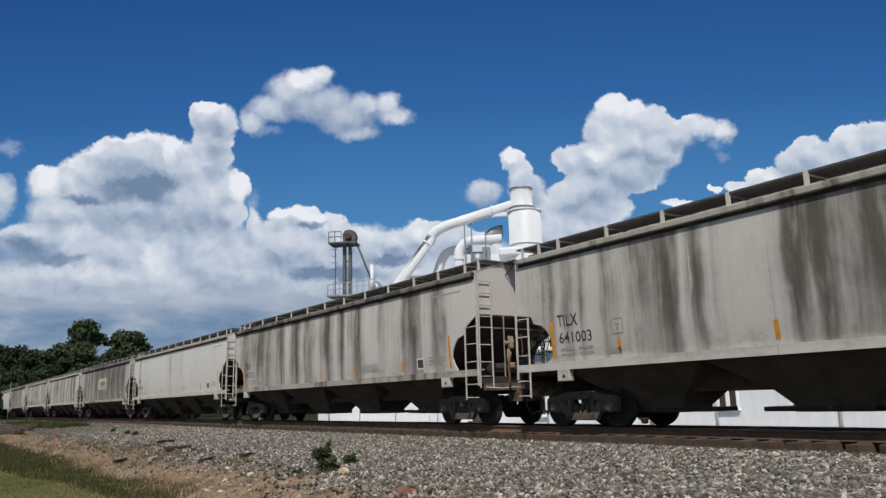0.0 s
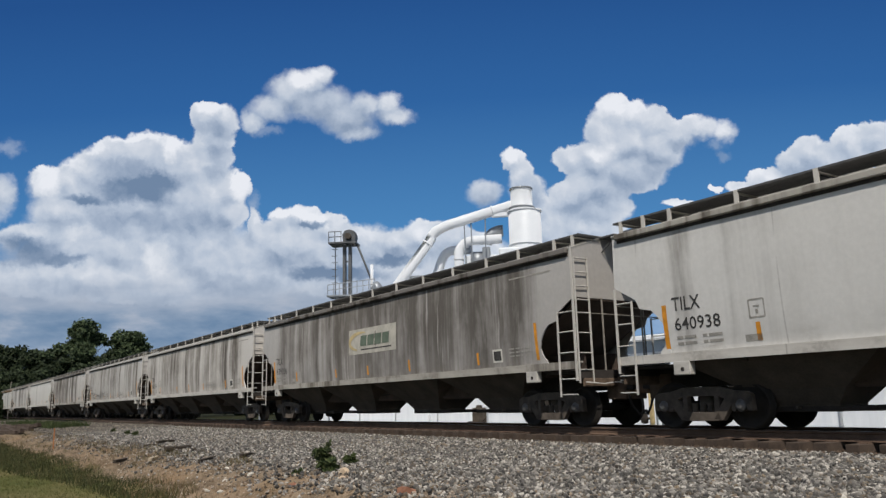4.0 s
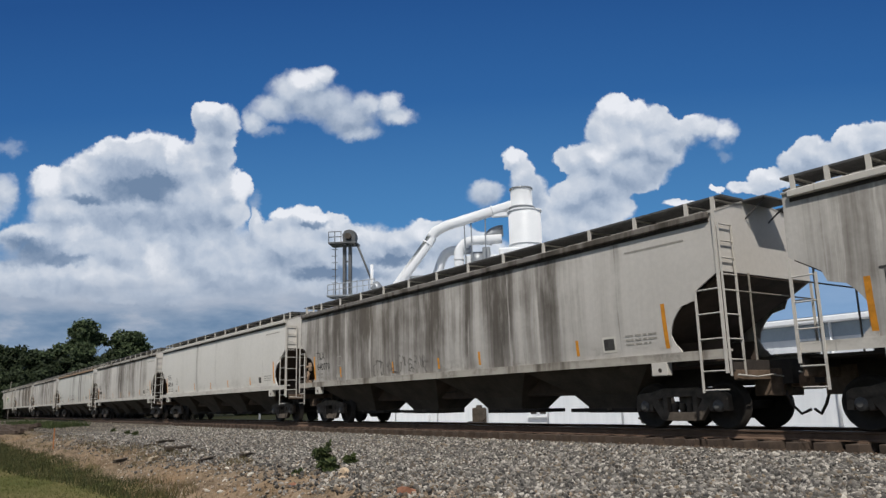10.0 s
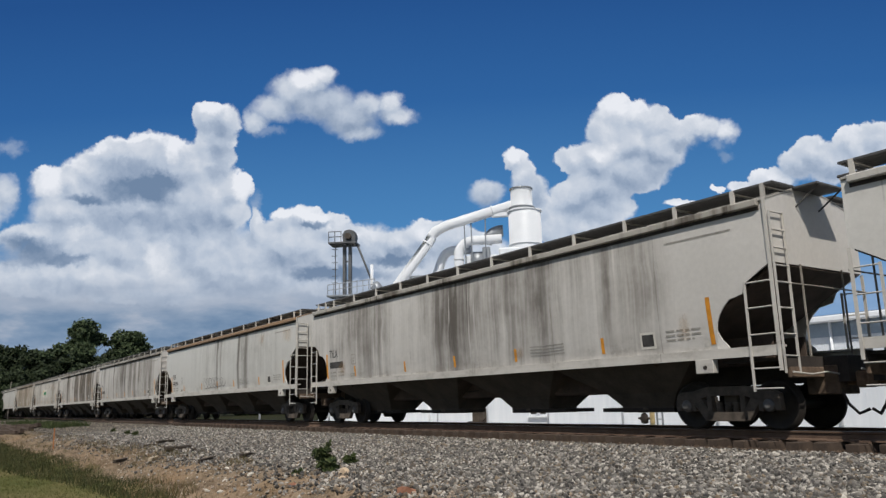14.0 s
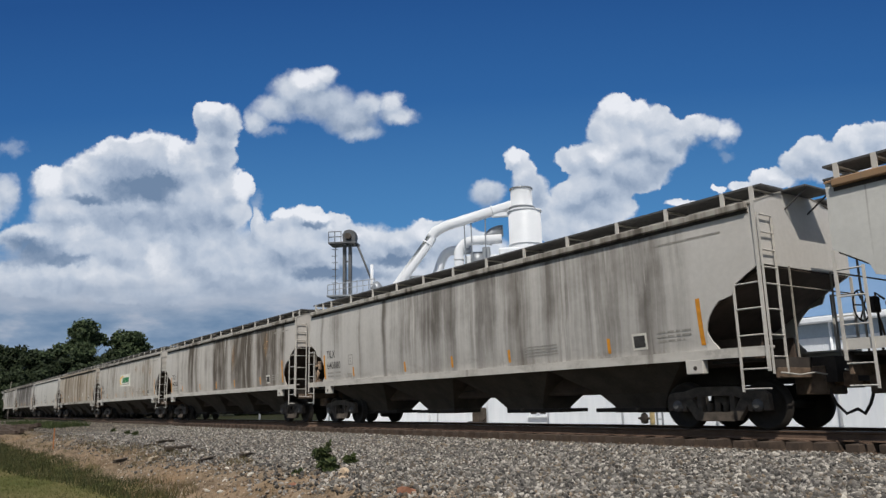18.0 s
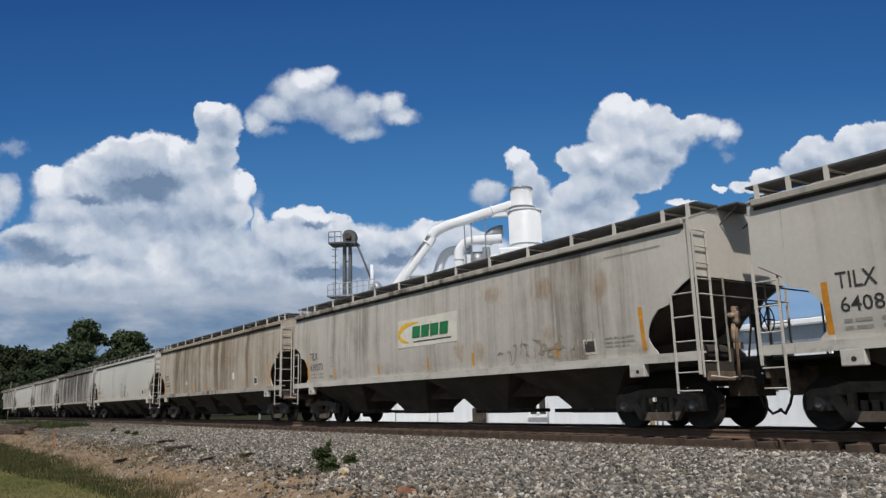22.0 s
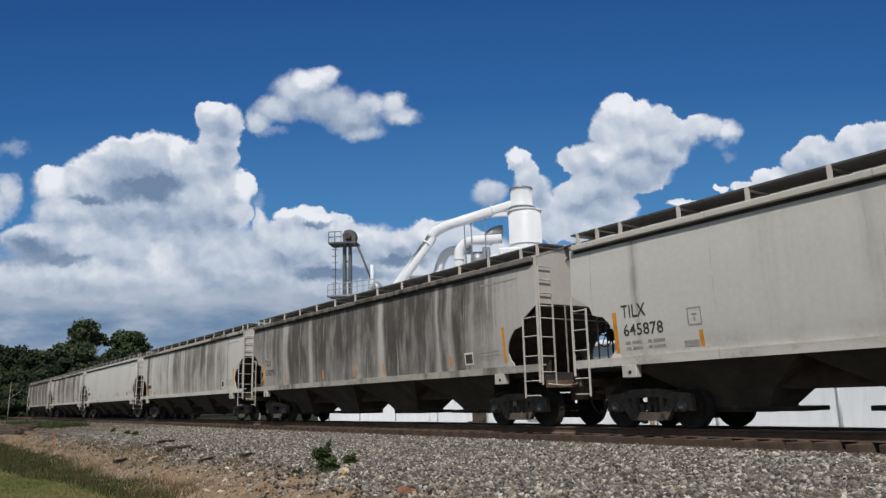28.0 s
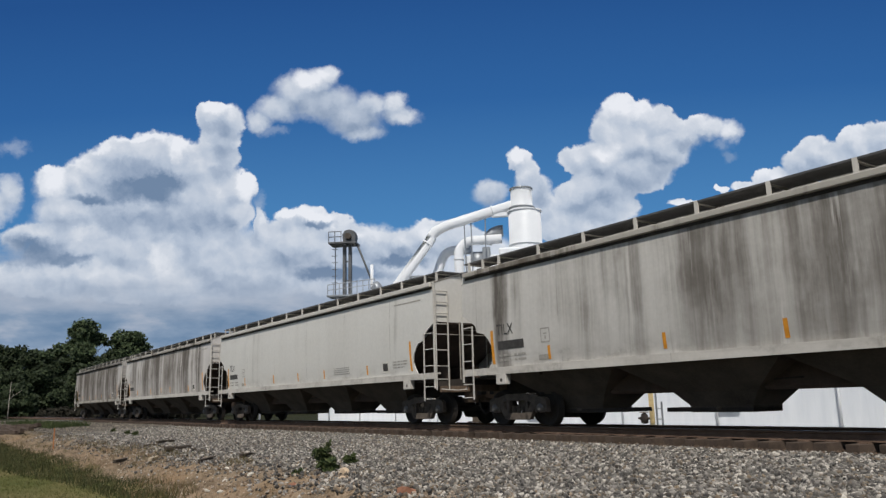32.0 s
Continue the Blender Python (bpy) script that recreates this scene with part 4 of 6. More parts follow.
# mark, number, gear end, roof, label
FLEET = [
    ("TILX", "641003", -1, 0, "dirty grey covered hopper car with heavy dark streaks"),
    ("TILX", "645751", 1, 0, "grey covered hopper car with brown vertical grime streaks"),
    ("TILX", "640938", 1, 0, "fairly clean pale grey covered hopper car"),
    ("TILX", "639306", -1, 0, "grey streaked hopper car with green and yellow company decal"),
    ("TILX", "650574", -1, 0, "weathered beige-grey covered hopper car with brown streaks"),
    ("TILX", "639109", 1, 0, "beige-grey covered hopper car with black graffiti along the sill"),
    ("TILX", "640070", -1, 0, "sooty brown-streaked covered hopper car with small dark scrawls"),
    ("TILX", "640214", 1, 0, "clean pale covered hopper car with small scuffs"),
    ("TILX", "", -1, 0, "grey covered hopper car with rust-stained top"),
    ("TILX", "640994", -1, 1, "pale covered hopper car with rusty roof edge and scrawled graffiti"),
    ("TILX", "640880", -1, 0, "light grey covered hopper car with soft dark streaks"),
    ("TILX", "640863", 1, 0, "brown-streaked grey covered hopper car"),
    ("TILX", "639273", 1, 0, "rust-stained hopper car with green and yellow company decal"),
    ("CRDX", "15223", -1, 0, "tan weathered covered hopper car with a round pale sticker"),
    ("TILX", "645878", -1, 0, "pale covered hopper car with loopy black graffiti"),
    ("TILX", "638791", -1, 0, "very dirty dark grey covered hopper car"),
    ("TILX", "", 1, 0, "streaked grey covered hopper car"),
    ("TILX", "", -1, 0, "pale grey covered hopper car with one dark streak"),
    ("TILX", "", -1, 0, "grey covered hopper car with dark streaks"),
    ("TILX", "", -1, 0, "dark weathered covered hopper car at the train's tail"),
]


# rust patches: place along the car, width, foot and top
STAINS = {
    5: ((-0.6, 1.4, 1.52, 1.74), (4.6, 0.9, 1.52, 1.7)),
    8: ((7.3, 0.5, 1.6, 2.3), (-7.4, 0.6, 1.6, 2.2), (2.2, 0.5, 1.6, 2.0)),
    9: ((8.0, 1.0, 3.0, 4.0), (5.4, 0.7, 3.2, 3.95)),
    12: ((2.7, 1.2, 3.1, 3.7), (2.1, 0.8, 1.6, 2.3), (1.3, 0.7, 1.6, 2.4), (5.0, 0.7, 1.9, 2.5), (-3.9, 0.6, 1.6, 2.2), (4.6, 1.1, 2.9, 3.7), (6.6, 0.9, 2.6, 3.6), (-5.6, 0.5, 1.6, 2.0)),
    13: ((2.4, 0.5, 2.6, 3.8), (-1.0, 0.4, 1.6, 2.4), (5.2, 0.6, 2.0, 3.4)),
    11: ((2.0, 0.5, 2.0, 3.8), (6.0, 0.7, 2.6, 3.9)),
}


def dress(car, i):
    """Number, tape, stencils and dirt of one car."""
    mark, number, gear, rusty, label = FLEET[i]
    tagged(car, label, "freight car", group="cars of the freight train")
    for o in car.children:
        kind = o.name.split(".")[0]
        if kind in ("side_sheet", "end_wall", "corner_plate"):
            o.material_slots[0].link = "OBJECT"
            o.material_slots[0].material = SIDES[i]
        if kind == "top_chord":
            o.material_slots[0].link = "OBJECT"
            o.material_slots[0].material = CHORDS[CHORD_OF[i]]
        if kind == "side_sill" and CHORD_OF[i] > 1:
            o.material_slots[0].link = "OBJECT"
            o.material_slots[0].material = CHORDS[1]
        if rusty and kind in ("roof", "top_chord"):
            o.material_slots[0].link = "OBJECT"
            o.material_slots[0].material = ROOF_RUST
    brake_gear(car, gear)
    e = HALF
    rnd = random.Random(100 + i)
    # tape: tall strips at both ends, short ones between
    tape("tape_strip", e - 1.42, e - 1.32, 1.60, 2.50, ORANGE, car, -0.02)
    tape("tape_strip", -e + 1.20, -e + 1.31, 1.58, 2.46, ORANGE, car)
    for u in (-4.05, -7.4, -9.75, -12.3, -15.6):
        x = e + u + rnd.uniform(-0.25, 0.25)
        tape("tape_strip", x, x + 0.09, 1.60, 1.60 + rnd.uniform(0.30, 0.36), ORANGE, car)
    lettering("reporting_mark", mark, -e + 1.46, 2.32, 0.66, 0.27, INK, car)
    if number:
        lettering("car_number", number, -e + 1.48, 1.93, 1.05 if len(number) == 6 else 0.88, 0.25, INK, car)
    else:
        bars(car, [(-e + 1.48, -e + 2.5, 2.05, 0.22)], INK)
    bars(car, [(-e + 1.5 + a, -e + 1.5 + a + w, z, 0.075) for z in (1.79, 1.67) for a, w in ((0.0, 0.14), (0.18, 0.27), (0.60, 0.10), (0.74, 0.30))])
    bars(car, [(e - 2.45 + a, e - 2.45 + a + w, z, 0.05) for z in (1.93, 1.84, 1.75) for a, w in ((0.0, 0.22), (0.27, 0.16), (0.48, 0.10), (0.62, 0.22 if z > 1.8 else 0.06))])
    bars(car, [(e - 2.3, e - 0.75, 3.70, 0.05)])
    frame_mark(car, -e + 3.15, 2.02, 0.30, 0.32)
    tape("data_plate", -e + 3.0, -e + 3.34, 1.60, 1.72, FAINT, car)
    pl = tape("placard", e - 3.12, e - 2.72, 1.62, 1.96, DECAL, car, out=0.005, label="white-edged dark square placard")
    tape("placard_print", e - 3.07, e - 2.77, 1.67, 1.91, INK, pl, out=0.009)
    if rnd.random() < 0.3:
        bars(car, [(e - 6.6, e - 5.4, z, 0.03) for z in (1.92, 1.85, 1.78, 1.71)])
    if i == 5:
        scrawl(car, -7.3, -1.5, 1.62, 2.10, 3, 0.045, 24)
        scrawl(car, 1.5, 3.8, 1.60, 1.85, 4, 0.03, 7)
    if i == 6:
        scrawl(car, -e + 5.7, -e + 8.9, 1.6, 2.08, 8, 0.032, 18)
    if i == 9:
        for k in range(3):
            bm = bmesh.new()
            a0 = 1.1 * k
            ribbon(bm, [(-2.3 + 0.95 * k + 1.25 * q / 40 + 0.26 * math.cos(a0 + 0.42 * q), 1.90 + (0.27 - 0.03 * k) * math.sin(a0 + 0.42 * q)) for q in range(41)], 0.022, 0.006 + 0.001 * k)
            part("graffiti", bm, SPRAY, car, "thin dark spray-can loops")
        
    if i == 14:
        scrawl(car, 0.1, 1.6, 1.6, 2.6, 21, 0.045, 6)
    for x, w, z0, z1 in STAINS.get(i, ()):
        tape("rust_stain", x, x + w, z0, z1, STAIN, car, 0.0, 0.008)
    if i == 13:
        bm = bmesh.new()
        c = [bm.verts.new((3.8 + 0.17 * math.cos(a), -side_y(2.1 + 0.17 * math.sin(a)) - 0.012, 2.1 + 0.17 * math.sin(a))) for a in np.linspace(0, 6.28, 21)[:-1]]
        bm.faces.new(c)
        part("round_sticker", bm, DECAL, car, "round whitish sticker")
        bm = bmesh.new()
        bm.faces.new([bm.verts.new((-3.76 + x, -side_y(2.03 + z) - 0.012, 2.03 + z)) for x, z in ((0.13, 0), (0, 0.15), (-0.13, 0), (0, -0.15))])
        part("diamond_sticker", bm, DECAL, car, "small whitish diamond sticker")
    if i in (3, 12):
        # company decal drawn as plain shapes
        d = tape("decal_panel", -1.60, 1.58, 2.32, 3.17, DECAL if i == 12 else OLD_DECAL, car, 0.05, label="pale decal panel with green and yellow shapes")
        bm = bmesh.new()
        pts = [(-0.65 + 0.85 * math.cos(a), 2.74 + 0.30 * math.sin(a)) for a in np.linspace(1.25, 4.3, 22)]
        for k in range(21):
            ribbon(bm, pts[k:k + 2], 0.035 + 0.13 * math.sin(math.pi * k / 21), 0.012)
        part("yellow_crescent", bm, YELLOW if i == 12 else OLD_YELLOW, d)
        for k in range(4):
            x = -0.75 + k * 0.49
            tape("green_block", x, x + 0.43, 2.58, 2.93, GREEN if i == 12 else OLD_GREEN, d, 0.05, 0.013)
        bars(d, [(-0.7, 1.3, 2.46, 0.06)], INK)
    if i == 12:
        scrawl(car, 3.4, 6.6, 1.62, 2.10, 31, 0.045, 12, BROWN_SPRAY)


CAR = build_car()
wheels_per_car = len(wheels)


def travel(t):
    """Place of the first car's leading end along the track."""
    return 4.588 + 11.0656 * t - 0.0028991 * t ** 2 - 0.00143291 * t ** 3 + 0.0000187917 * t ** 4


# slack of each car in its couplers
SLACK = (0, -0.3, 0, 0.05, 0.18, 0.24, 0.15, 0.07, 0, -0.11, -0.14, -0.13, -0.1, -0.12, -0.07, 0.08, 0.22, 0.15, 0.05, 0)


def car_x(i, t):
    return travel(t) - PITCH * i - HALF + SLACK[i]


fleet = [CAR]
for i in range(1, CARS):
    fleet.append(copy_thing(CAR, pose(car_x(i, 0), D, 0)))
for i, car in enumerate(fleet):
    dress(car, i)


# ---------------------------------------------------------------- sky with cumulus clouds, far behind everything
FAR = 3000.0
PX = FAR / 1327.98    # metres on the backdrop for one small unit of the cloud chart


def cloud_field(m, v, blobs, soft=0.22):
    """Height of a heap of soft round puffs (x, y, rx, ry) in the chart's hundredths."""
    out = None
    for x, y, rx, ry in blobs:
        d = m.vmath("MULTIPLY", m.vmath("SUBTRACT", v, ((x - 784) / 100, (441 - y) / 100, 0)), (100 / rx, 100 / ry, 0))
        h = m.math("SUBTRACT", 1.0, m.vmath("LENGTH", d))
        out = h if out is None else m.math("SMOOTH_MAX", out, h, soft)
    return out


WEST_BANK = [(92, 330, 38, 36), (128, 318, 34, 32), (160, 296, 36, 34), (205, 282, 44, 38), (255, 276, 46, 38), (300, 284, 44, 40), (350, 300, 46, 40),
             (368, 204, 28, 26), (400, 214, 26, 26), (384, 246, 32, 38), (378, 285, 36, 36), (415, 335, 32, 34), (412, 378, 30, 40),
             (240, 350, 170, 62), (330, 370, 100, 66), (110, 372, 60, 34), (60, 412, 46, 20), (230, 430, 210, 60), (350, 440, 110, 60), (200, 490, 230, 44)]
SMALL_HEAP = [(545, 148, 40, 26), (573, 134, 26, 18), (525, 166, 50, 34), (488, 192, 44, 28), (456, 214, 26, 22), (570, 186, 66, 34), (620, 206, 60, 36), (650, 190, 36, 24),
              (690, 186, 26, 22), (700, 206, 36, 20), (640, 235, 44, 20)]
MID_BANK = [(505, 384, 24, 15), (540, 384, 34, 18), (585, 402, 34, 24), (530, 430, 80, 46), (630, 420, 34, 24), (660, 446, 44, 30), (710, 428, 34, 22), (752, 416, 36, 24),
            (600, 460, 150, 60), (790, 430, 60, 36), (840, 450, 70, 40), (720, 480, 150, 50), (440, 490, 100, 50), (330, 505, 110, 40), (455, 400, 14, 34)]
EAST_TOWER = [(1092, 192, 28, 26), (1124, 202, 26, 26), (1076, 232, 36, 32), (1162, 220, 32, 30), (1112, 250, 56, 46), (1170, 260, 46, 40), (1205, 245, 36, 24),
              (1246, 226, 34, 22), (1284, 232, 26, 20), (1018, 284, 34, 24), (1050, 286, 40, 34), (1130, 300, 56, 36), (1060, 330, 56, 34), (1010, 352, 36, 30), (1060, 370, 60, 30),
              (985, 388, 36, 30), (1040, 400, 70, 32)]
LITTLE = [(912, 282, 22, 20), (928, 306, 20, 22), (938, 336, 32, 30), (950, 366, 34, 34), (862, 342, 32, 24), (975, 408, 30, 24), (10, 338, 26, 30), (-20, 360, 50, 40)]
FAR_EAST = [(1560, 244, 40, 34), (1510, 252, 34, 26), (1440, 268, 34, 26), (1418, 290, 34, 26), (1365, 318, 40, 18), (1480, 290, 70, 36), (1330, 334, 36, 12),
            (1620, 240, 60, 44), (1270, 335, 14, 6), (1205, 360, 26, 8)]
WISPS = [(22, 262, 34, 16), (1284, 276, 18, 12), (1272, 255, 22, 14), (470, 232, 40, 10), (720, 212, 30, 12), (455, 370, 12, 40), (1095, 395, 60, 10)]
# undersides in shade: deep ones, and thin grey ones
DEEP = [(232, 340, 76, 24), (282, 332, 42, 32), (160, 352, 40, 12), (45, 448, 84, 30), (110, 460, 50, 14), (560, 400, 30, 8), (610, 482, 90, 14), (710, 462, 50, 12)]
THIN = [(245, 312, 90, 40), (392, 258, 24, 60), (330, 400, 110, 50), (220, 400, 120, 30), (590, 204, 130, 40), (650, 224, 70, 30), (560, 180, 50, 18), (640, 450, 90, 24), (520, 470, 120, 26), (800, 440, 60, 20),
        (1150, 292, 70, 30), (1090, 330, 60, 34), (1200, 262, 50, 14), (1040, 370, 60, 30), (868, 346, 34, 24), (945, 350, 26, 40), (1460, 305, 70, 20), (420, 500, 120, 24)]
# parts that catch the sun
LIT = [(84, 322, 28, 36), (132, 286, 24, 16), (175, 258, 26, 12), (240, 240, 80, 11), (310, 258, 18, 26), (372, 190, 34, 14), (430, 330, 14, 40), (1070, 265, 26, 22), (1100, 195, 40, 30), (505, 380, 26, 9), (555, 386, 30, 10), (285, 450, 26, 30), (150, 410, 40, 14), (540, 140, 26, 16), (912, 280, 14, 16)]


def sky_material():
    m = Mat("sky_with_cumulus")
    t = m.t
    t.nodes.remove(m.b)
    v0 = m.coords(scale=(1 / (100 * PX), 1 / (100 * PX), 0))

    def warp(p, scale, detail, amount):
        w = m.n("TexNoise")
        m.put(w.inputs["Vector"], p)
        w.inputs["Scale"].default_value, w.inputs["Detail"].default_value, w.inputs["Roughness"].default_value = scale, detail, 0.6
        return m.vmath("SCALE", m.vmath("SUBTRACT", w.outputs["Color"], (0.5, 0.5, 0.5)), scale=amount)

    v = m.vmath("ADD", v0, m.vmath("ADD", warp(v0, 2.6, 3, 0.26), warp(v0, 9.0, 4, 0.10)))

    def billow(p):
        """Cauliflower relief: round bulges within bulges."""
        out = None
        for scale, amount in ((1.9, 0.50), (4.3, 0.22), (9.0, 0.09)):
            vo = m.n("TexVoronoi")
            vo.feature = "SMOOTH_F1"
            m.put(vo.inputs["Vector"], p)
            vo.inputs["Scale"].default_value, vo.inputs["Smoothness"].default_value = scale, 0.7
            h = m.math("MULTIPLY", m.math("SUBTRACT", 0.42, vo.outputs["Distance"]), amount)
            out = h if out is None else m.math("ADD", out, h)
        return m.math("ADD", out, m.math("MULTIPLY", m.math("SUBTRACT", m.noise(p, 2.6, 7, 0.55), 0.5), 0.60))

    lists = (WEST_BANK, SMALL_HEAP, MID_BANK, EAST_TOWER, LITTLE, FAR_EAST)
    heap = None
    for blobs in lists:
        h = cloud_field(m, v, blobs)
        heap = h if heap is None else m.math("MAXIMUM", heap, h)
    relief = billow(v)
    heap_up = None
    vu = m.vmath("ADD", v, (0.06, 0.20, 0))
    for blobs in lists:
        h = cloud_field(m, vu, blobs)
        heap_up = h if heap_up is None else m.math("MAXIMUM", heap_up, h)
    swell = m.noise(v, 1.7, 4, 0.5)
    swell_up = m.noise(m.vmath("ADD", v, (0.07, 0.14, 0)), 1.7, 4, 0.5)
    body = m.math("ADD", m.math("ADD", heap, 0.17), m.math("MULTIPLY", relief, 0.55))
    # crisp towers, frayed small heap and veiled edges elsewhere
    frayed = m.step(cloud_field(m, v0, [(600, 190, 210, 120), (865, 345, 60, 50), (1270, 250, 60, 60), (20, 350, 70, 60)]), -0.1, 0.4)
    edge = m.math("ADD", m.step(m.noise(v0, 1.3, 3, 0.5), 0.40, 0.62, 0.10, 0.34), m.math("MULTIPLY", frayed, 0.45))
    mask = m.step(body, -0.03, edge)
    wisp = m.step(m.math("ADD", cloud_field(m, v, WISPS), m.math("MULTIPLY", m.math("SUBTRACT", m.noise(v, 4.0, 6, 0.6), 0.5), 1.6)), -0.1, 0.9)
    mask = m.math("MAXIMUM", mask, m.math("MULTIPLY", wisp, 0.36))
    # the sun stands behind the eye: bright fronts, grey undersides
    v2 = m.vmath("ADD", v, warp(v0, 3.4, 5, 0.32))
    deep = m.step(m.math("ADD", cloud_field(m, v2, DEEP, 0.3), m.math("MULTIPLY", relief, 0.25)), -0.32, 0.58)
    thin = m.step(m.math("ADD", cloud_field(m, v2, THIN, 0.3), m.math("MULTIPLY", relief, 0.4)), -0.35, 0.70)
    lit = m.step(m.math("ADD", cloud_field(m, v2, LIT, 0.3), m.math("MULTIPLY", relief, 0.5)), -0.35, 0.60)
    bright = m.math("ADD", 0.60, m.math("MULTIPLY", m.math("SUBTRACT", swell, swell_up), 0.85))
    bright = m.math("ADD", bright, m.math("MULTIPLY", m.math("SUBTRACT", heap, heap_up), 0.28))
    bright = m.math("ADD", bright, m.math("MULTIPLY", relief, 0.16))
    bright = m.math("ADD", bright, m.math("MULTIPLY", m.step(body, 0.55, 0.05), 0.10))
    bright = m.math("ADD", bright, m.math("MULTIPLY", lit, 0.28))
    bright = m.math("SUBTRACT", bright, m.math("MULTIPLY", thin, 0.25))
    bright = m.math("SUBTRACT", bright, m.math("MULTIPLY", deep, 0.52), clamp=True)
    cloud = m.ramp(bright, (0.0, (0.165, 0.24, 0.365)), (0.25, (0.31, 0.385, 0.51)), (0.50, (0.475, 0.545, 0.655)), (0.75, (0.64, 0.685, 0.76)), (1.0, (0.84, 0.86, 0.91)), smooth=False)
    # clear sky: deep blue above, paler towards the horizon
    z = m.n("SeparateXYZ")
    m.put(z.inputs[0], v0)
    side = m.math("MULTIPLY", z.outputs[0], -0.045)
    up = m.math("ADD", m.math("ADD", z.outputs[1], 3.2), side)
    clear = m.ramp(m.math("DIVIDE", up, 7.8), (0.0, (0.24, 0.37, 0.57)), (0.20, (0.20, 0.37, 0.63)), (0.45, (0.074, 0.238, 0.50)), (0.75, (0.029, 0.125, 0.35)), (1.0, (0.018, 0.082, 0.265)))
    # flat grey layers low over the horizon
    flat = m.noise(m.vmath("MULTIPLY", v0, (0.55, 2.6, 0)), 1.0, 6, 0.55, 0.3)
    veil = m.ramp(m.noise(m.vmath("MULTIPLY", v0, (0.8, 2.2, 0)), 1.2, 6, 0.55), (0.35, (0.15, 0.235, 0.36)), (0.52, (0.23, 0.31, 0.43)), (0.72, (0.42, 0.46, 0.54)))
    band = m.step(m.math("ADD", z.outputs[1], m.math("MULTIPLY", m.math("SUBTRACT", flat, 0.5), 0.9)), -1.25, -0.85)
    veil = m.mix(m.math("MULTIPLY", band, 0.55), veil, (0.46, 0.50, 0.58))
    low = m.step(m.math("ADD", z.outputs[1], m.math("MULTIPLY", m.math("SUBTRACT", flat, 0.5), 1.4)), 0.25, -0.55)
    low = m.math("MULTIPLY", low, m.step(z.outputs[0], 4.0, -1.0, 0.35, 1.0))
    c = m.mix(m.math("MULTIPLY", low, 0.92), clear, veil)
    fade = m.step(m.math("ADD", z.outputs[1], m.math("MULTIPLY", m.math("SUBTRACT", flat, 0.5), 0.8)), -1.15, -0.40)
    c = m.mix(m.math("MULTIPLY", mask, m.math("MULTIPLY", fade, 0.96)), c, cloud)
    em = m.n("Emission")
    m.put(em.inputs[0], c)
    t.links.new(em.outputs[0], t.nodes["Material Output"].inputs[0])
    return m.m


def build_sky():
    me = bpy.data.meshes.new("backdrop")
    xs, ys = np.linspace(-1500 * PX, 1500 * PX, 13), np.linspace(-340 * PX, 800 * PX, 7)
    vs = [(x, y, 0) for y in ys for x in xs]
    me.from_pydata(vs, [], [(j * 13 + i, j * 13 + i + 1, (j + 1) * 13 + i + 1, (j + 1) * 13 + i) for j in range(6) for i in range(12)])
    b = shared("backdrop", me, sky_material())
    return tagged(b, "blue summer sky with white cumulus clouds", "sky", kind="structure")


SKY = build_sky()


# ---------------------------------------------------------------- the plant behind the track
PLANT = pose(-56.4, 49.4, -0.85, 0, 0, 48.8)   # x to the right and y away as one faces it, z from the yard


def arc(c, r, a0, a1, n=6):
    return [(c[0] + r * math.cos(radians(a0 + (a1 - a0) * k / n)), c[1], c[2] + r * math.sin(radians(a0 + (a1 - a0) * k / n))) for k in range(n + 1)]


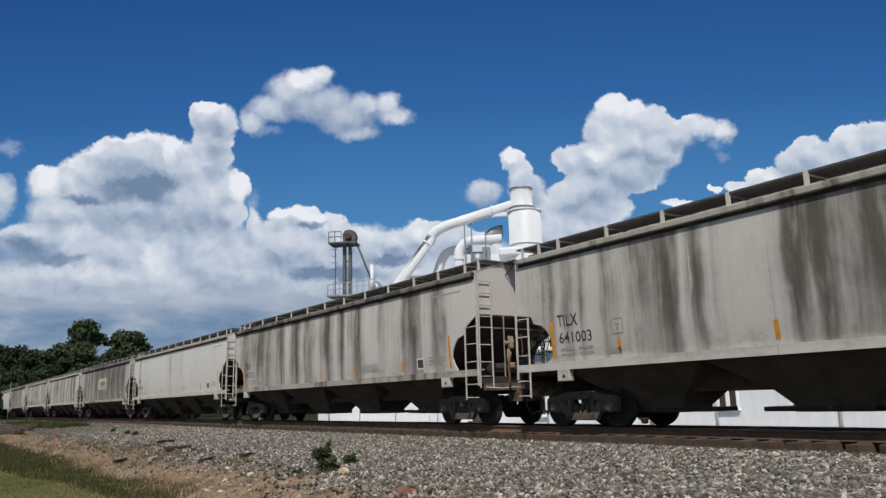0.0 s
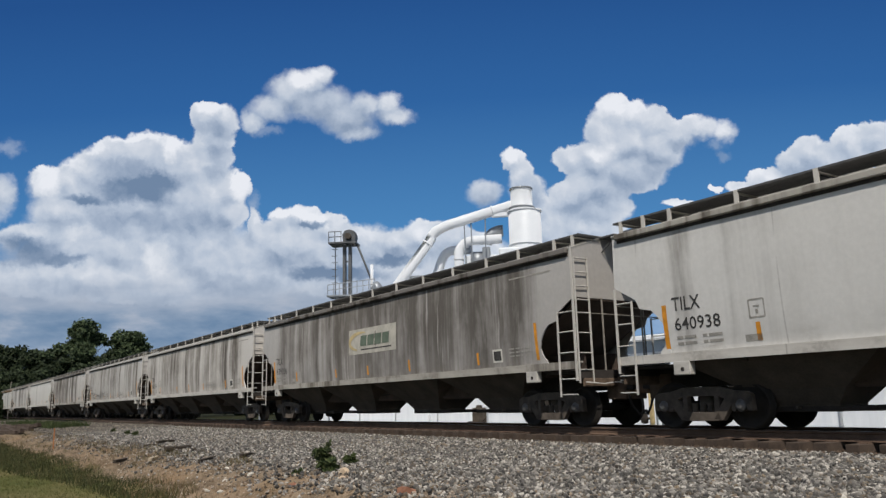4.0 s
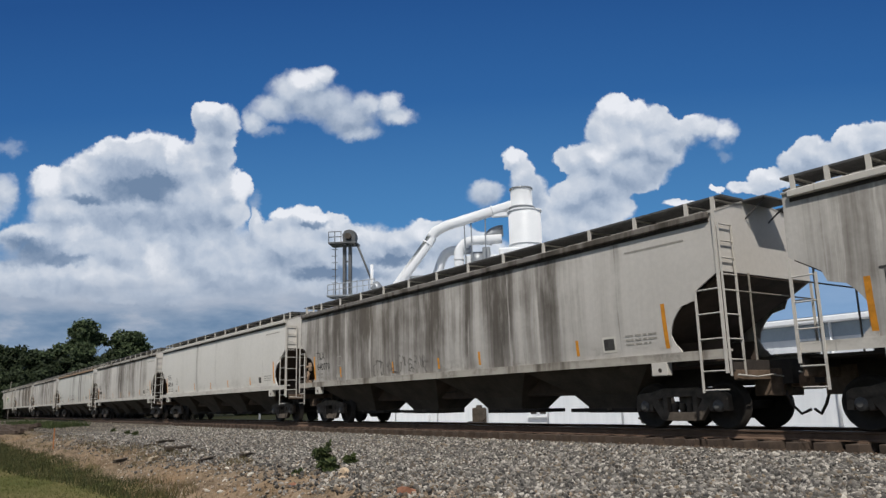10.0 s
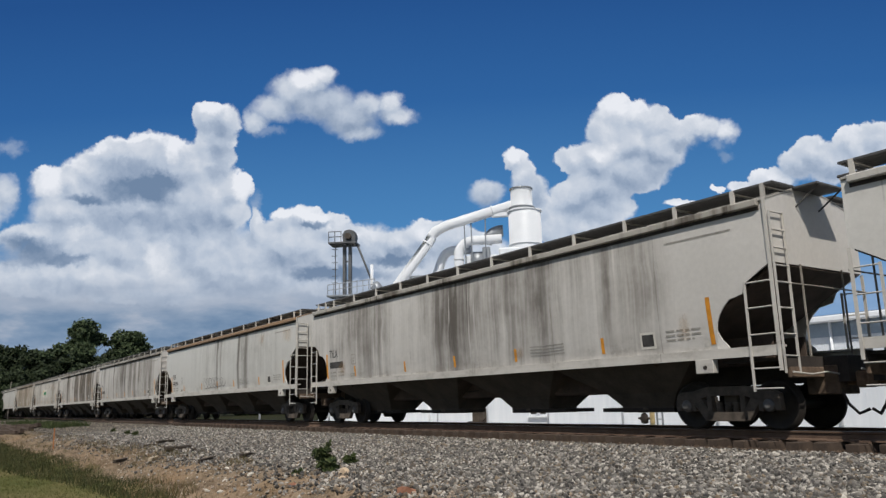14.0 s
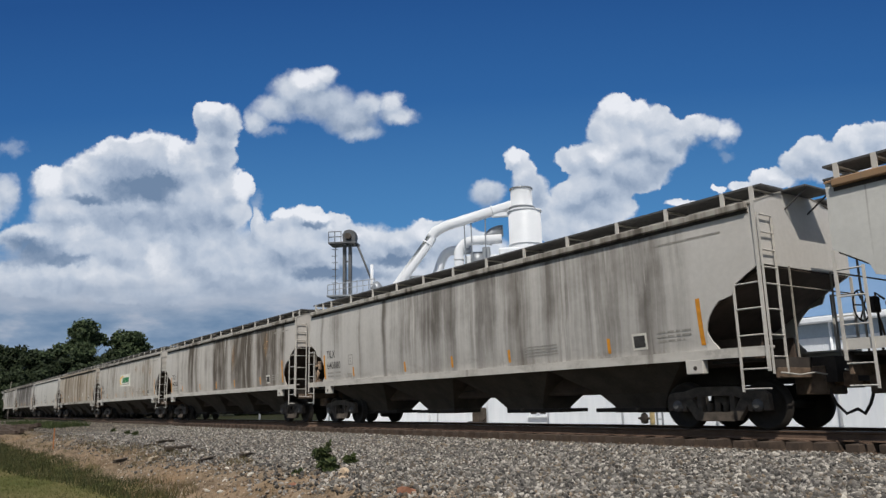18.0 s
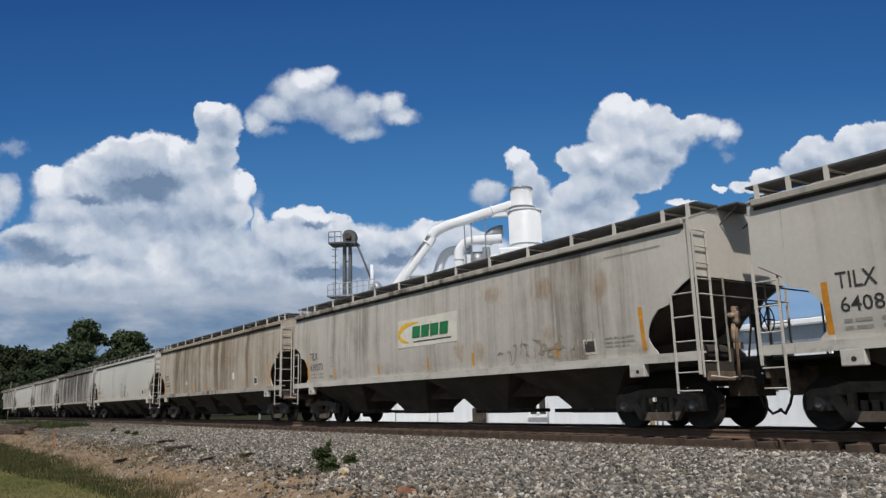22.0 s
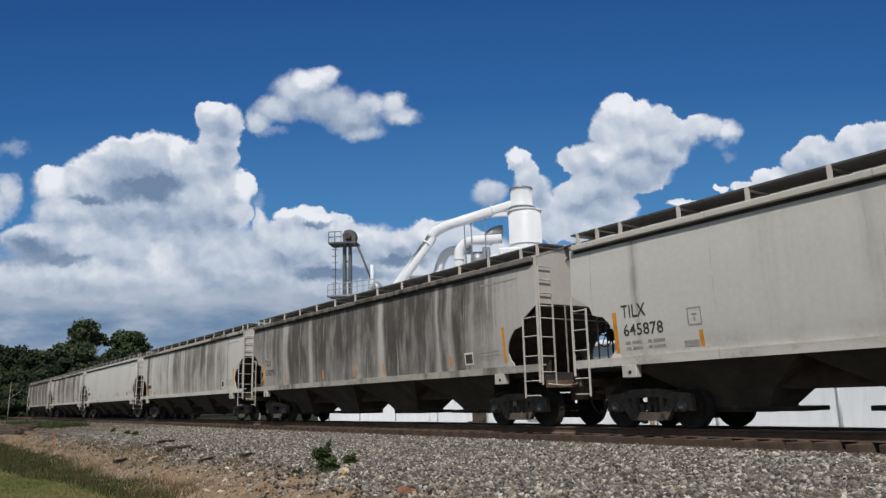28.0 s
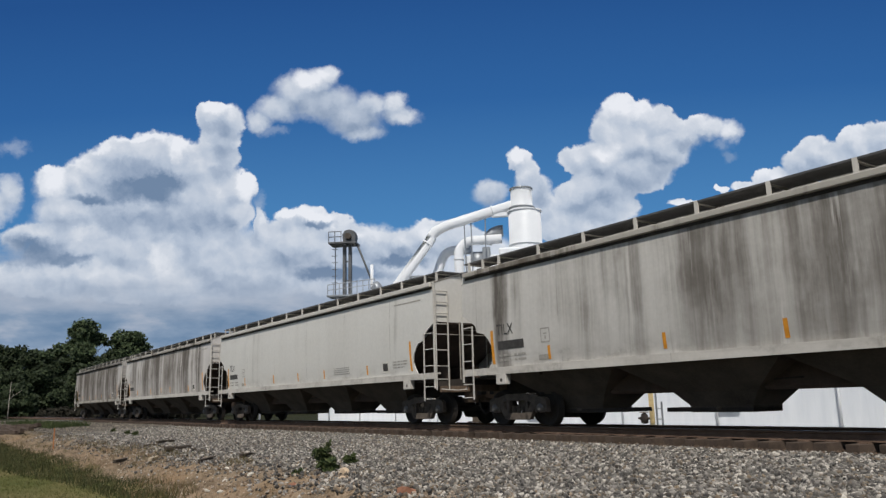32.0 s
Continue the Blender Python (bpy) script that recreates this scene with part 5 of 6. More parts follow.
def build_plant():
    s = tagged(empty("silo"), "tall white steel cyclone tower with a narrower cap", "silo")
    s.matrix_basis = PLANT
    part("shell", lathe(bmesh.new(), [(1.66, 0), (1.66, 20.35), (1.60, 20.42)], 40, (0.15, 0, 0)), WHITE, s)
    for z in (20.38, 16.9, 12.5):
        part("flange", lathe(bmesh.new(), [(1.68, z - 0.06), (1.76, z - 0.05), (1.76, z + 0.05), (1.68, z + 0.06)], 40, (0.15, 0, 0)), WHITE, s)
    part("cap", lathe(bmesh.new(), [(1.45, 20.42), (1.12, 20.75), (1.10, 22.6), (1.12, 22.75)], 32, (-0.1, 0, 0)), WHITE, s)
    part("rim", lathe(bmesh.new(), [(1.10, 22.68), (1.20, 22.70), (1.20, 22.85), (1.02, 22.88), (1.0, 22.7)], 32, (-0.1, 0, 0)), GALV, s)
    part("collar", lathe(bmesh.new(), [(1.20, 20.7), (1.32, 20.72), (1.32, 20.86), (1.12, 20.9)], 32, (-0.1, 0, 0)), GALV, s)

    d = tagged(empty("air_duct"), "long white round duct bending down from the cyclone", "duct")
    d.matrix_basis = PLANT
    run = [(-19.0, 0.3, 5.6), (-12.85, 0.3, 13.75), (-9.5, 0.3, 18.15)] + arc((-8.0, 0.3, 17.45), 1.75, 156, 114, 4) + [(-7.8, 0.3, 19.45), (-1.1, 0.3, 21.25)]
    part("duct_run", pipe(run, 0.52, 18), WHITE, d)
    for a, b in (((-9.95, 0.3, 17.55), (-9.85, 0.3, 17.69)), ((-3.2, 0.3, 20.70), (-3.06, 0.3, 20.74))):
        part("flange", tube(bmesh.new(), a, b, 0.60, 18), WHITE, d)
    part("vane_box", boxes((-3.2, -1.3, 0.0, 0.5, 20.05, 20.5), bevel=0.05), WHITE, d)
    for x in (-6.0, -5.35, -4.0):
        part("prop", tube(bmesh.new(), (x, 0.3, 14.5), (x + 0.1 * (x + 5), 0.3, 19.6 + (x + 8) * 0.18), 0.07, 6), GALV, d)

    e = tagged(empty("air_duct"), "white bent duct feeding into the cyclone's side", "duct")
    e.matrix_basis = PLANT
    run = [(-6.8, 1.2, 10.0), (-6.8, 1.2, 16.2)] + arc((-5.3, 1.2, 16.4), 1.5, 178, 95, 8) + [(-2.3, 1.2, 17.95)]
    part("duct_run", pipe(run, 0.50, 16), WHITE, e)
    part("flange", tube(bmesh.new(), (-6.8, 1.2, 15.9), (-6.8, 1.2, 16.02), 0.58, 16), WHITE, e)

    g = tagged(empty("air_duct"), "white duct bending over behind the others", "duct")
    g.matrix_basis = PLANT
    run = [(-11.3, 2.6, 10.0), (-9.35, 2.6, 14.6), (-8.75, 2.6, 16.2)] + arc((-7.4, 2.6, 15.9), 1.35, 160, 90, 6) + [(-5.6, 2.6, 17.25)]
    part("duct_run", pipe(run, 0.5, 16), WHITE, g)

    k = tagged(empty("fan_housing"), "grey fan housing and transition hood beside the cyclone", "fan")
    k.matrix_basis = PLANT
    part("hood", pipe(arc((-2.3, 1.6, 17.2), 1.7, 165, 85, 6), 0.62, 12), GALV, k)
    part("leg", boxes((-4.35, -3.55, 1.2, 2.0, 12.0, 17.2), bevel=0.08), GALV, k)
    part("drum", tube(bmesh.new(), (-5.6, 2.2, 15.9), (-4.2, 2.2, 15.9), 1.0, 20), GALV, k)

    r = tagged(empty("process_house"), "white flat-roofed process building with a stepped upper deck", "building")
    r.matrix_basis = PLANT
    part("wall", boxes((-13.0, 6.0, 3.4, 16, 0, 14.6)), WHITE, r)
    part("roof", boxes((-13.3, 6.3, 3.1, 16.3, 14.6, 14.8)), GALV, r)
    part("upper_deck", boxes((-6.2, -1.7, 1.4, 6, 14.0, 16.35), bevel=0.05), WHITE, r)
    part("hopper_roof", boxes((-2.6, 1.7, -1.6, 1.6, 15.6, 16.5), bevel=0.2), WHITE, r)

    # bucket elevator tower with its head, platform, spout
    t = tagged(empty("elevator_tower"), "grey steel grain elevator leg with a railed head platform", "elevator")
    t.matrix_basis = PLANT
    for x in (-18.62, -18.02):
        part("leg_casing", boxes((x - 0.15, x + 0.15, -0.25, 0.25, 0, 18.0)), TOWER, t)
    for z in range(2, 18, 2):
        part("brace", boxes((-18.7, -18.0, -0.06, 0.06, z, z + 0.12)), TOWER, t)
    bm = bmesh.new()
    plate(bm, [(-18.7, 18.0), (-18.8, 18.9), (-18.5, 19.3), (-18.0, 19.4), (-17.5, 19.2), (-17.3, 18.7), (-17.4, 18.0)], -0.45, 0.45)
    bmesh.ops.bevel(bm, geom=list(bm.edges), offset=0.08, segments=1, affect="EDGES")
    part("head", bm, TOWER, t)
    part("motor", tube(bmesh.new(), (-18.1, -0.9, 18.6), (-18.1, -0.4, 18.6), 0.32, 12), IRON, t)
    pf = part("platform", boxes((-20.1, -17.2, -1.1, 1.0, 17.80, 17.96)), TOWER, t)
    for x in (-20.05, -19.4, -18.75):
        part("rail_post", tube(bmesh.new(), (x, -1.05, 17.9), (x, -1.05, 19.05), 0.045, 6), TOWER, pf)
    for z in (18.5, 19.05):
        part("guard_rail", tube(bmesh.new(), (-20.05, -1.05, z), (-18.7, -1.05, z), 0.045, 6), TOWER, pf)
    part("spout", tube(bmesh.new(), (-17.5, 0.1, 18.3), (-15.4, 0.1, 13.0), 0.11, 8), TOWER, t)
    for x in (-19.6,):
        lad = part("caged_ladder", tube(bmesh.new(), (x, 0, 0), (x, 0, 17.9), 0.05, 6), TOWER, t)
        for z in np.arange(11, 17.6, 0.7):
            part("hoop", boxes((x - 0.3, x + 0.3, -0.3, -0.26, z, z + 0.06)), TOWER, lad)

    b = tagged(empty("storage_bin"), "galvanised grain bin with railed roof platform and vents", "grain bin")
    b.matrix_basis = PLANT
    part("shell", lathe(bmesh.new(), [(4.6, 0), (4.6, 10.6), (0.7, 12.6), (0.5, 12.9)], 36, (-16.3, 4.2, 0)), GALV, b)
    dk = part("roof_deck", boxes((-20.3, -15.2, -0.8, 1.2, 12.35, 12.5)), GALV, b)
    for x in np.linspace(-20.2, -15.3, 9):
        part("rail_post", tube(bmesh.new(), (x, -0.75, 12.4), (x, -0.75, 13.6 + 0.1 * (x + 20)), 0.04, 6), GALV, dk)
    for z in (13.0, 13.55):
        part("guard_rail", tube(bmesh.new(), (-20.2, -0.75, z), (-15.3, -0.75, z + 0.45), 0.04, 6), GALV, dk)
    part("vent_stack", tube(bmesh.new(), (-15.75, 0, 12.4), (-15.75, 0, 15.6), 0.16, 10), WHITE, b)
    part("roof_vent", lathe(bmesh.new(), [(0.55, 12.5), (0.7, 13.2), (0.35, 13.7), (0.1, 13.9)], 14, (-15.3, 0.3, 0)), GALV, b)

    # low white shed along the track
    h = tagged(empty("storage_shed"), "long low white metal shed, its eave shade coloured as a blue-grey band", "shed")
    h.matrix_basis = pose(0, 32.0, -0.85)
    part("wall", boxes((-67.5, 30, 0, 14, 0, 3.85)), RIBBED, h)
    for x0, x1, z0, z1 in ((-36.65, -35.2, 0.66, 2.5), (-22.85, -21.9, 1.0, 2.4)):
        w = part("window", boxes((x0, x1, -0.02, 0, z0, z1)), UNDER, h, "dark window pair in a white frame")
        mid = (x0 + x1) / 2
        part("window_frame", boxes((x0 - 0.12, x0, -0.07, 0, z0 - 0.1, z1), (x1, x1 + 0.12, -0.07, 0, z0 - 0.1, z1), (mid - 0.1, mid + 0.1, -0.07, -0.021, z0, z1),
                                   (x0, x1, -0.07, -0.021, z1 - 0.1, z1)), WHITE, w)
        part("window_sill", boxes((x0 - 0.18, x1 + 0.18, -0.16, 0.0, z0 - 0.2, z0 - 0.1)), WHITE, w)
    # blue-grey strip that holds the eave's shade in its colour
    part("band", boxes((-66.02, 30.02, -0.03, 0, 3.85, 4.45), (-66, 30, 0, 14, 3.85, 4.45)), SHADE_BLUE, h)
    part("gutter", boxes((-66.3, 30.3, -0.5, -0.03, 4.46, 4.72), bevel=0.05), WHITE, h)
    bm = bmesh.new()
    vs = [bm.verts.new(p) for p in ((-66.3, -0.45, 4.74), (30.3, -0.45, 4.74), (30.3, 7, 5.2), (-66.3, 7, 5.2), (30.3, 14.5, 4.74), (-66.3, 14.5, 4.74))]
    bm.faces.new(vs[:4])
    bm.faces.new((vs[3], vs[2], vs[4], vs[5]))
    part("roof", bm, WHITE, h)
    for x in np.arange(-65, 30, 6.0):
        part("downpipe", tube(bmesh.new(), (x, -0.09, 0.05), (x, -0.09, 4.5), 0.06, 8), WHITE, h)

    # small things between track and shed
    for px, pz, label, mat in ((-23.75, 1.10, "rusty switch stand beside the track", IRON),):
        w = tagged(empty("switch_stand"), label, "track device")
        y = D + 4.2
        w.matrix_basis = pose(px, y, lift(px, y) - 0.02)
        part("post", boxes((-0.06, 0.06, -0.06, 0.06, 0, pz), bevel=0.01), mat, w)
        part("body", boxes((-0.22, 0.24, -0.2, 0.2, 0, pz - 0.1), (-0.16, -0.08, -0.06, 0.06, pz - 0.12, pz), (0.1, 0.18, -0.06, 0.06, pz - 0.12, pz), bevel=0.04), mat, w)
        part("drum", tube(bmesh.new(), (-0.28, -0.28, pz - 0.85), (-0.28, 0.2, pz - 0.85), 0.24, 14), UNDER, w)
        part("lever", tube(bmesh.new(), (0.05, 0, 0.4), (0.45, 0, 0.62), 0.025, 6), mat, w)
    w = tagged(empty("standpipe"), "tan steel standpipe with a dark valve beside the track", "pipe")
    w.matrix_basis = pose(-15.28, D + 4.2, lift(-15.28, D + 4.2) - 0.02)
    part("riser", tube(bmesh.new(), (0, 0, 0), (0, 0, 1.5), 0.075, 12), OLD_YELLOW, w)
    vb = part("valve", lathe(bmesh.new(), [(0.02, -0.16), (0.10, -0.14), (0.13, 0.0), (0.09, 0.12), (0.03, 0.16)], 12, (-0.30, 0, 0.62)), UNDER, w)
    part("valve_arm", tube(bmesh.new(), (-0.52, 0, 0.62), (0.0, 0, 0.62), 0.035, 8), IRON, vb)
    part("valve_wheel", lathe(bmesh.new(), [(0.10, -0.015), (0.13, -0.01), (0.13, 0.01), (0.10, 0.015)], 16, (-0.30, 0, 0.80)), RUSTY, vb)
    rack = part("rack", boxes((0.16, 0.20, -0.02, 0.02, 0, 1.5), (0.36, 0.40, -0.02, 0.02, 0, 1.1)), GALV, w)
    for z in (0.3, 0.6, 0.9):
        part("rung", tube(bmesh.new(), (0.17, 0, z), (0.39, 0, z), 0.016, 6), GALV, rack)
    for x, mat in ((-56.5, GALV), (-33.0, WHITE)):
        p = tagged(empty("bollard_post"), "thin upright metal post beside the yard", "post")
        y = D + 8.0
        p.matrix_basis = pose(x, y, lift(x, y) - 0.02)
        part("shaft", tube(bmesh.new(), (0, 0, 0), (0, 0, 1.7), 0.07, 10), mat, p)
        part("cap", lathe(bmesh.new(), [(0.075, 1.7), (0.06, 1.75), (0.01, 1.77)], 10), mat, p)


def ribbed():
    m = Mat("white_ribbed_cladding", 0.5, 0.0, 0.3)
    v = m.coords()
    z = m.n("SeparateXYZ")
    m.put(z.inputs[0], v)
    f = m.math("ABSOLUTE", m.math("SUBTRACT", m.math("FRACT", m.math("DIVIDE", z.outputs[0], 0.3)), 0.5))
    st = m.noise(m.vmath("MULTIPLY", v, (2.0, 2.0, 0.25)), 1.0, 5, 0.6)
    m.color(m.ramp(st, (0.3, (0.64, 0.67, 0.70)), (0.7, (0.75, 0.77, 0.79))))
    m.bump(m.step(f, 0.36, 0.46), 0.25, 0.02)
    return m.m


RIBBED = ribbed()
TOWER = simple("weathered_tower_steel", (0.13, 0.135, 0.14), 0.6, 0.3, 0.3, 1.5)
build_plant()


# ---------------------------------------------------------------- trees
def leaf_material(name, tone):
    m = Mat(name, 0.7, 0.0, 0.2)
    r = m.n("NewGeometry").outputs["Random Per Island"]
    m.color(m.ramp(r, *[(p, tuple(tone * q for q in c)) for p, c in ((0.0, (0.030, 0.044, 0.022)), (0.65, (0.058, 0.082, 0.038)), (1.0, (0.09, 0.115, 0.055)))]))
    return m.m


LEAF = leaf_material("tree_leaves", 1.3)
DARK_LEAF = leaf_material("dark_tree_leaves", 0.75)
BRUSH = simple("gap_fill_dark", (0.024, 0.022, 0.014), 0.9, 0, 0.4, 1.0)
BARK = simple("bark", (0.10, 0.08, 0.06), 0.95, 0, 0.4, 3.0)
PALEBARK = simple("dead_pale_wood", (0.42, 0.38, 0.32), 0.9, 0, 0.3, 3.0)


def leaves(name, centres, radii, count, size, seed, material, parent):
    """A crown of many small leaf sprays spread through lobes."""
    rg = np.random.default_rng(seed)
    c, r = np.array(centres, float), np.array(radii, float)
    pick = rg.choice(len(c), count, p=(r ** 2).prod(axis=1) ** 0.5 / ((r ** 2).prod(axis=1) ** 0.5).sum())
    d = rg.normal(size=(count, 3))
    d /= np.linalg.norm(d, axis=1)[:, None]
    rad = rg.uniform(0.25, 1.06, count) ** 0.7
    lump = 1 + 0.22 * np.sin(d[:, 0] * 7 + pick) * np.sin(d[:, 2] * 6 + pick * 2)
    p = c[pick] + d * r[pick] * (rad * lump)[:, None]
    a = rg.normal(size=(count, 3))
    a /= np.linalg.norm(a, axis=1)[:, None]
    b = np.cross(a, rg.normal(size=(count, 3)))
    b /= np.linalg.norm(b, axis=1)[:, None]
    s = (size * rg.uniform(0.5, 1.4, count))[:, None]
    verts = np.stack([p - a * s, p + b * s * 0.6, p + a * s, p - b * s * 0.6], axis=1).reshape(-1, 3)
    me = bpy.data.meshes.new(name)
    me.vertices.add(4 * count)
    me.vertices.foreach_set("co", verts.ravel())
    me.loops.add(4 * count)
    me.loops.foreach_set("vertex_index", np.arange(4 * count))
    me.polygons.add(count)
    me.polygons.foreach_set("loop_start", np.arange(count) * 4)
    me.update()
    me.validate()
    return shared(name, me, material, parent)


def tree(x, y, high, wide, seed, label, trunk=0.35, lobes=9, count=5000, low=0.25, bare=False):
    rnd = random.Random(seed)
    t = tagged(empty("tree"), label, "tree", group="trees along the wood's edge")
    t.matrix_basis = pose(x, y, lift(x, y) - 0.1)
    bm = bmesh.new()
    tube(bm, (0, 0, 0), (0.2, 0, high * 0.55), trunk, 8, trunk * 0.5)
    tube(bm, (0.2, 0, high * 0.55), (0.1, 0.1, high * 0.9), trunk * 0.5, 6, 0.05)
    part("trunk", bm, PALEBARK if bare else BARK, t)
    cs, rs = [], []
    for k in range(lobes):
        a = rnd.uniform(0, 6.28)
        h = low + (0.97 - low) * ((k + rnd.random()) / lobes) ** 0.85
        spread = wide * 0.5 * math.sin(math.pi * min(0.96, 0.22 + 0.76 * (h - low) / (1 - low))) ** 0.7
        d = spread * (0.75 + 0.45 * math.sin(2 * a + seed) * math.sin(5 * h + seed)) * rnd.uniform(0.1, 1.0)
        r = wide * rnd.uniform(0.08, 0.19)
        cs.append((d * math.cos(a), d * math.sin(a), high * h))
        rs.append((r, r, r * rnd.uniform(0.55, 0.9)))
        if k % 4 == 0:
            bm = tube(bmesh.new(), (0.1, 0, high * h * 0.72), (d * math.cos(a) * 0.9, d * math.sin(a) * 0.9, high * h), trunk * 0.28, 6, 0.03)
            part("limb", bm, PALEBARK if bare else BARK, t)
    if not bare:
        leaves("crown", cs, rs, count, 0.30, seed, LEAF if high > 16 else DARK_LEAF, t)
    return t


TREES = (
    (-164.0, 26.9, 18.8, 14.0, 1, "tall green tree with an open uneven crown", 0.32, 9),
    (-158.5, 34.7, 16.9, 12.2, 2, "rounded dark green tree with dense leaves", 0.28, 9),
    (-171, 16.0, 13.9, 11.0, 3, "broad dark tree at the wood's edge", 0.15, 9),
    (-176, 7.0, 13.0, 11.0, 4, "broad dark tree at the wood's edge", 0.12, 9),
    (-168.5, 21.5, 12.3, 8.0, 5, "shorter dark green tree in the shade", 0.12, 8),
    (-158, 29.0, 11.5, 9.0, 6, "bushy green tree below the taller ones", 0.10, 8),
    (-150, 36.0, 10.5, 9.0, 7, "bushy green tree below the taller ones", 0.10, 8),
    (-150, 45.0, 9.5, 10.0, 8, "low bushy green tree", 0.10, 8),
    (-148, 22.0, 7.5, 9.0, 9, "low dark bush of young trees", 0.08, 8),
    (-152, 18.6, 8.6, 8.0, 10, "low dark bush of young trees", 0.08, 8),
    (-140, 52.0, 8.5, 10.0, 11, "low bushy green tree", 0.10, 8),
    (-128, 60.0, 8.0, 11.0, 12, "low bushy green tree", 0.10, 8),
    (-186, -4.0, 14.0, 12.0, 13, "broad dark tree at the wood's edge", 0.12, 9),
    (-155, 25.5, 9.5, 9.0, 14, "bushy green tree below the taller ones", 0.08, 8),
    (-173, 11.5, 13.2, 10.0, 15, "broad dark tree at the wood's edge", 0.10, 9),
    (-166, 18.5, 12.6, 9.0, 16, "broad dark tree at the wood's edge", 0.08, 9),
    (-163, 23.0, 11.5, 8.0, 17, "bushy green tree below the taller ones", 0.06, 8),
    (-156, 31.5, 11.0, 8.0, 18, "bushy green tree below the taller ones", 0.06, 8),
    (-146, 40.0, 9.5, 10.0, 19, "low bushy green tree", 0.08, 8),
    (-158, 13.5, 7.5, 9.0, 20, "low dark bush of young trees", 0.05, 8),
    (-181, 2.0, 14.0, 12.0, 22, "broad dark tree at the wood's edge", 0.08, 9),
    (-166, 22.0, 13.0, 11.0, 23, "broad dark tree at the wood's edge", 0.06, 9),
    (-160, 31.5, 13.0, 10.0, 24, "bushy green tree below the taller ones", 0.06, 9),
    (-174, 13.0, 13.6, 11.0, 25, "broad dark tree at the wood's edge", 0.06, 9),
    (-150, 15.5, 6.0, 8.0, 21, "low dark bush of young trees", 0.05, 8),
)
for x, y, high, wide, seed, label, low, lobes in TREES:
    tree(x, y, high, wide, seed, label, 0.32, lobes * 4, 24000 if high > 16 else 14000, low)
rg = random.Random(77)
cs, rs = [], []
for k in range(150):
    y = rg.uniform(-8, 72)
    x = -146 + 0.16 * (y - 10) + rg.uniform(-8, 6) - (22 if y < 19 else 0)
    h = rg.uniform(1.0, 8.5)
    cs.append((x, y, h - 0.8))
    rs.append((rg.uniform(1.6, 3.2), rg.uniform(1.6, 3.2), rg.uniform(1.2, 2.4)))
tagged(leaves("undergrowth", cs, rs, 70000, 0.34, 9, DARK_LEAF, None), "dark green undergrowth along the wood's edge", "undergrowth", kind="stuff")
# near-black brush added to fill the dark gap below the distant cars
cs, rs = [], []
for k in range(190):
    x = rg.uniform(-178, -66)
    cs.append((x, rg.uniform(17.6, 21), rg.uniform(-0.4, 0.5)))
    rs.append((rg.uniform(1.0, 1.9), rg.uniform(0.7, 1.2), rg.uniform(0.7, 1.1)))
tagged(leaves("brush", cs, rs, 60000, 0.24, 10, BRUSH, None), "added near-black brush filling the dark gap beyond the track", "brush", kind="stuff")
tree(-139.6, 12.4, 6.6, 5.5, 40, "pale dead leafless tree", 0.075, 28, 0, 0.4, bare=True)


# ---------------------------------------------------------------- loose stones
def stone_material(name, *cols):
    m = Mat(name, 0.9, 0.0, 0.2)
    r = m.n("NewGeometry").outputs["Random Per Island"]
    n = m.noise(m.coords(), 60.0, 4, 0.6)
    c = m.ramp(r, *[(k / (len(cols) - 1), col) for k, col in enumerate(cols)])
    m.color(m.mix(m.step(n, 0.25, 0.75), m.mix(1.0, c, (0.72, 0.72, 0.72), "MULTIPLY"), c))
    m.bump(n, 0.4, 0.004)
    return m.m


BALLAST = stone_material("ballast_stone", (0.024, 0.023, 0.024), (0.166, 0.153, 0.135), (0.046, 0.045, 0.043), (0.333, 0.309, 0.270), (0.079, 0.074, 0.071), (0.575, 0.534, 0.467), (0.037, 0.035, 0.034), (0.252, 0.198, 0.139))
DUSTY = stone_material("dusty_ballast_stone", (0.04, 0.037, 0.034), (0.16, 0.142, 0.118), (0.075, 0.068, 0.06), (0.24, 0.21, 0.17), (0.10, 0.088, 0.074), (0.30, 0.262, 0.21))
RUSTED = stone_material("rust_stained_ballast", (0.035, 0.024, 0.018), (0.10, 0.068, 0.047), (0.055, 0.038, 0.028), (0.145, 0.105, 0.075))
RUBBLE = stone_material("bank_rubble", (0.240, 0.168, 0.108), (0.384, 0.300, 0.216), (0.132, 0.090, 0.060), (0.528, 0.456, 0.360), (0.204, 0.120, 0.072))

CORNERS = np.array([(x, y, z) for x in (-1, 1) for y in (-1, 1) for z in (-1, 1)], float)
QUADS = np.array([(0, 1, 3, 2), (4, 6, 7, 5), (0, 4, 5, 1), (2, 3, 7, 6), (0, 2, 6, 4), (1, 5, 7, 3)])


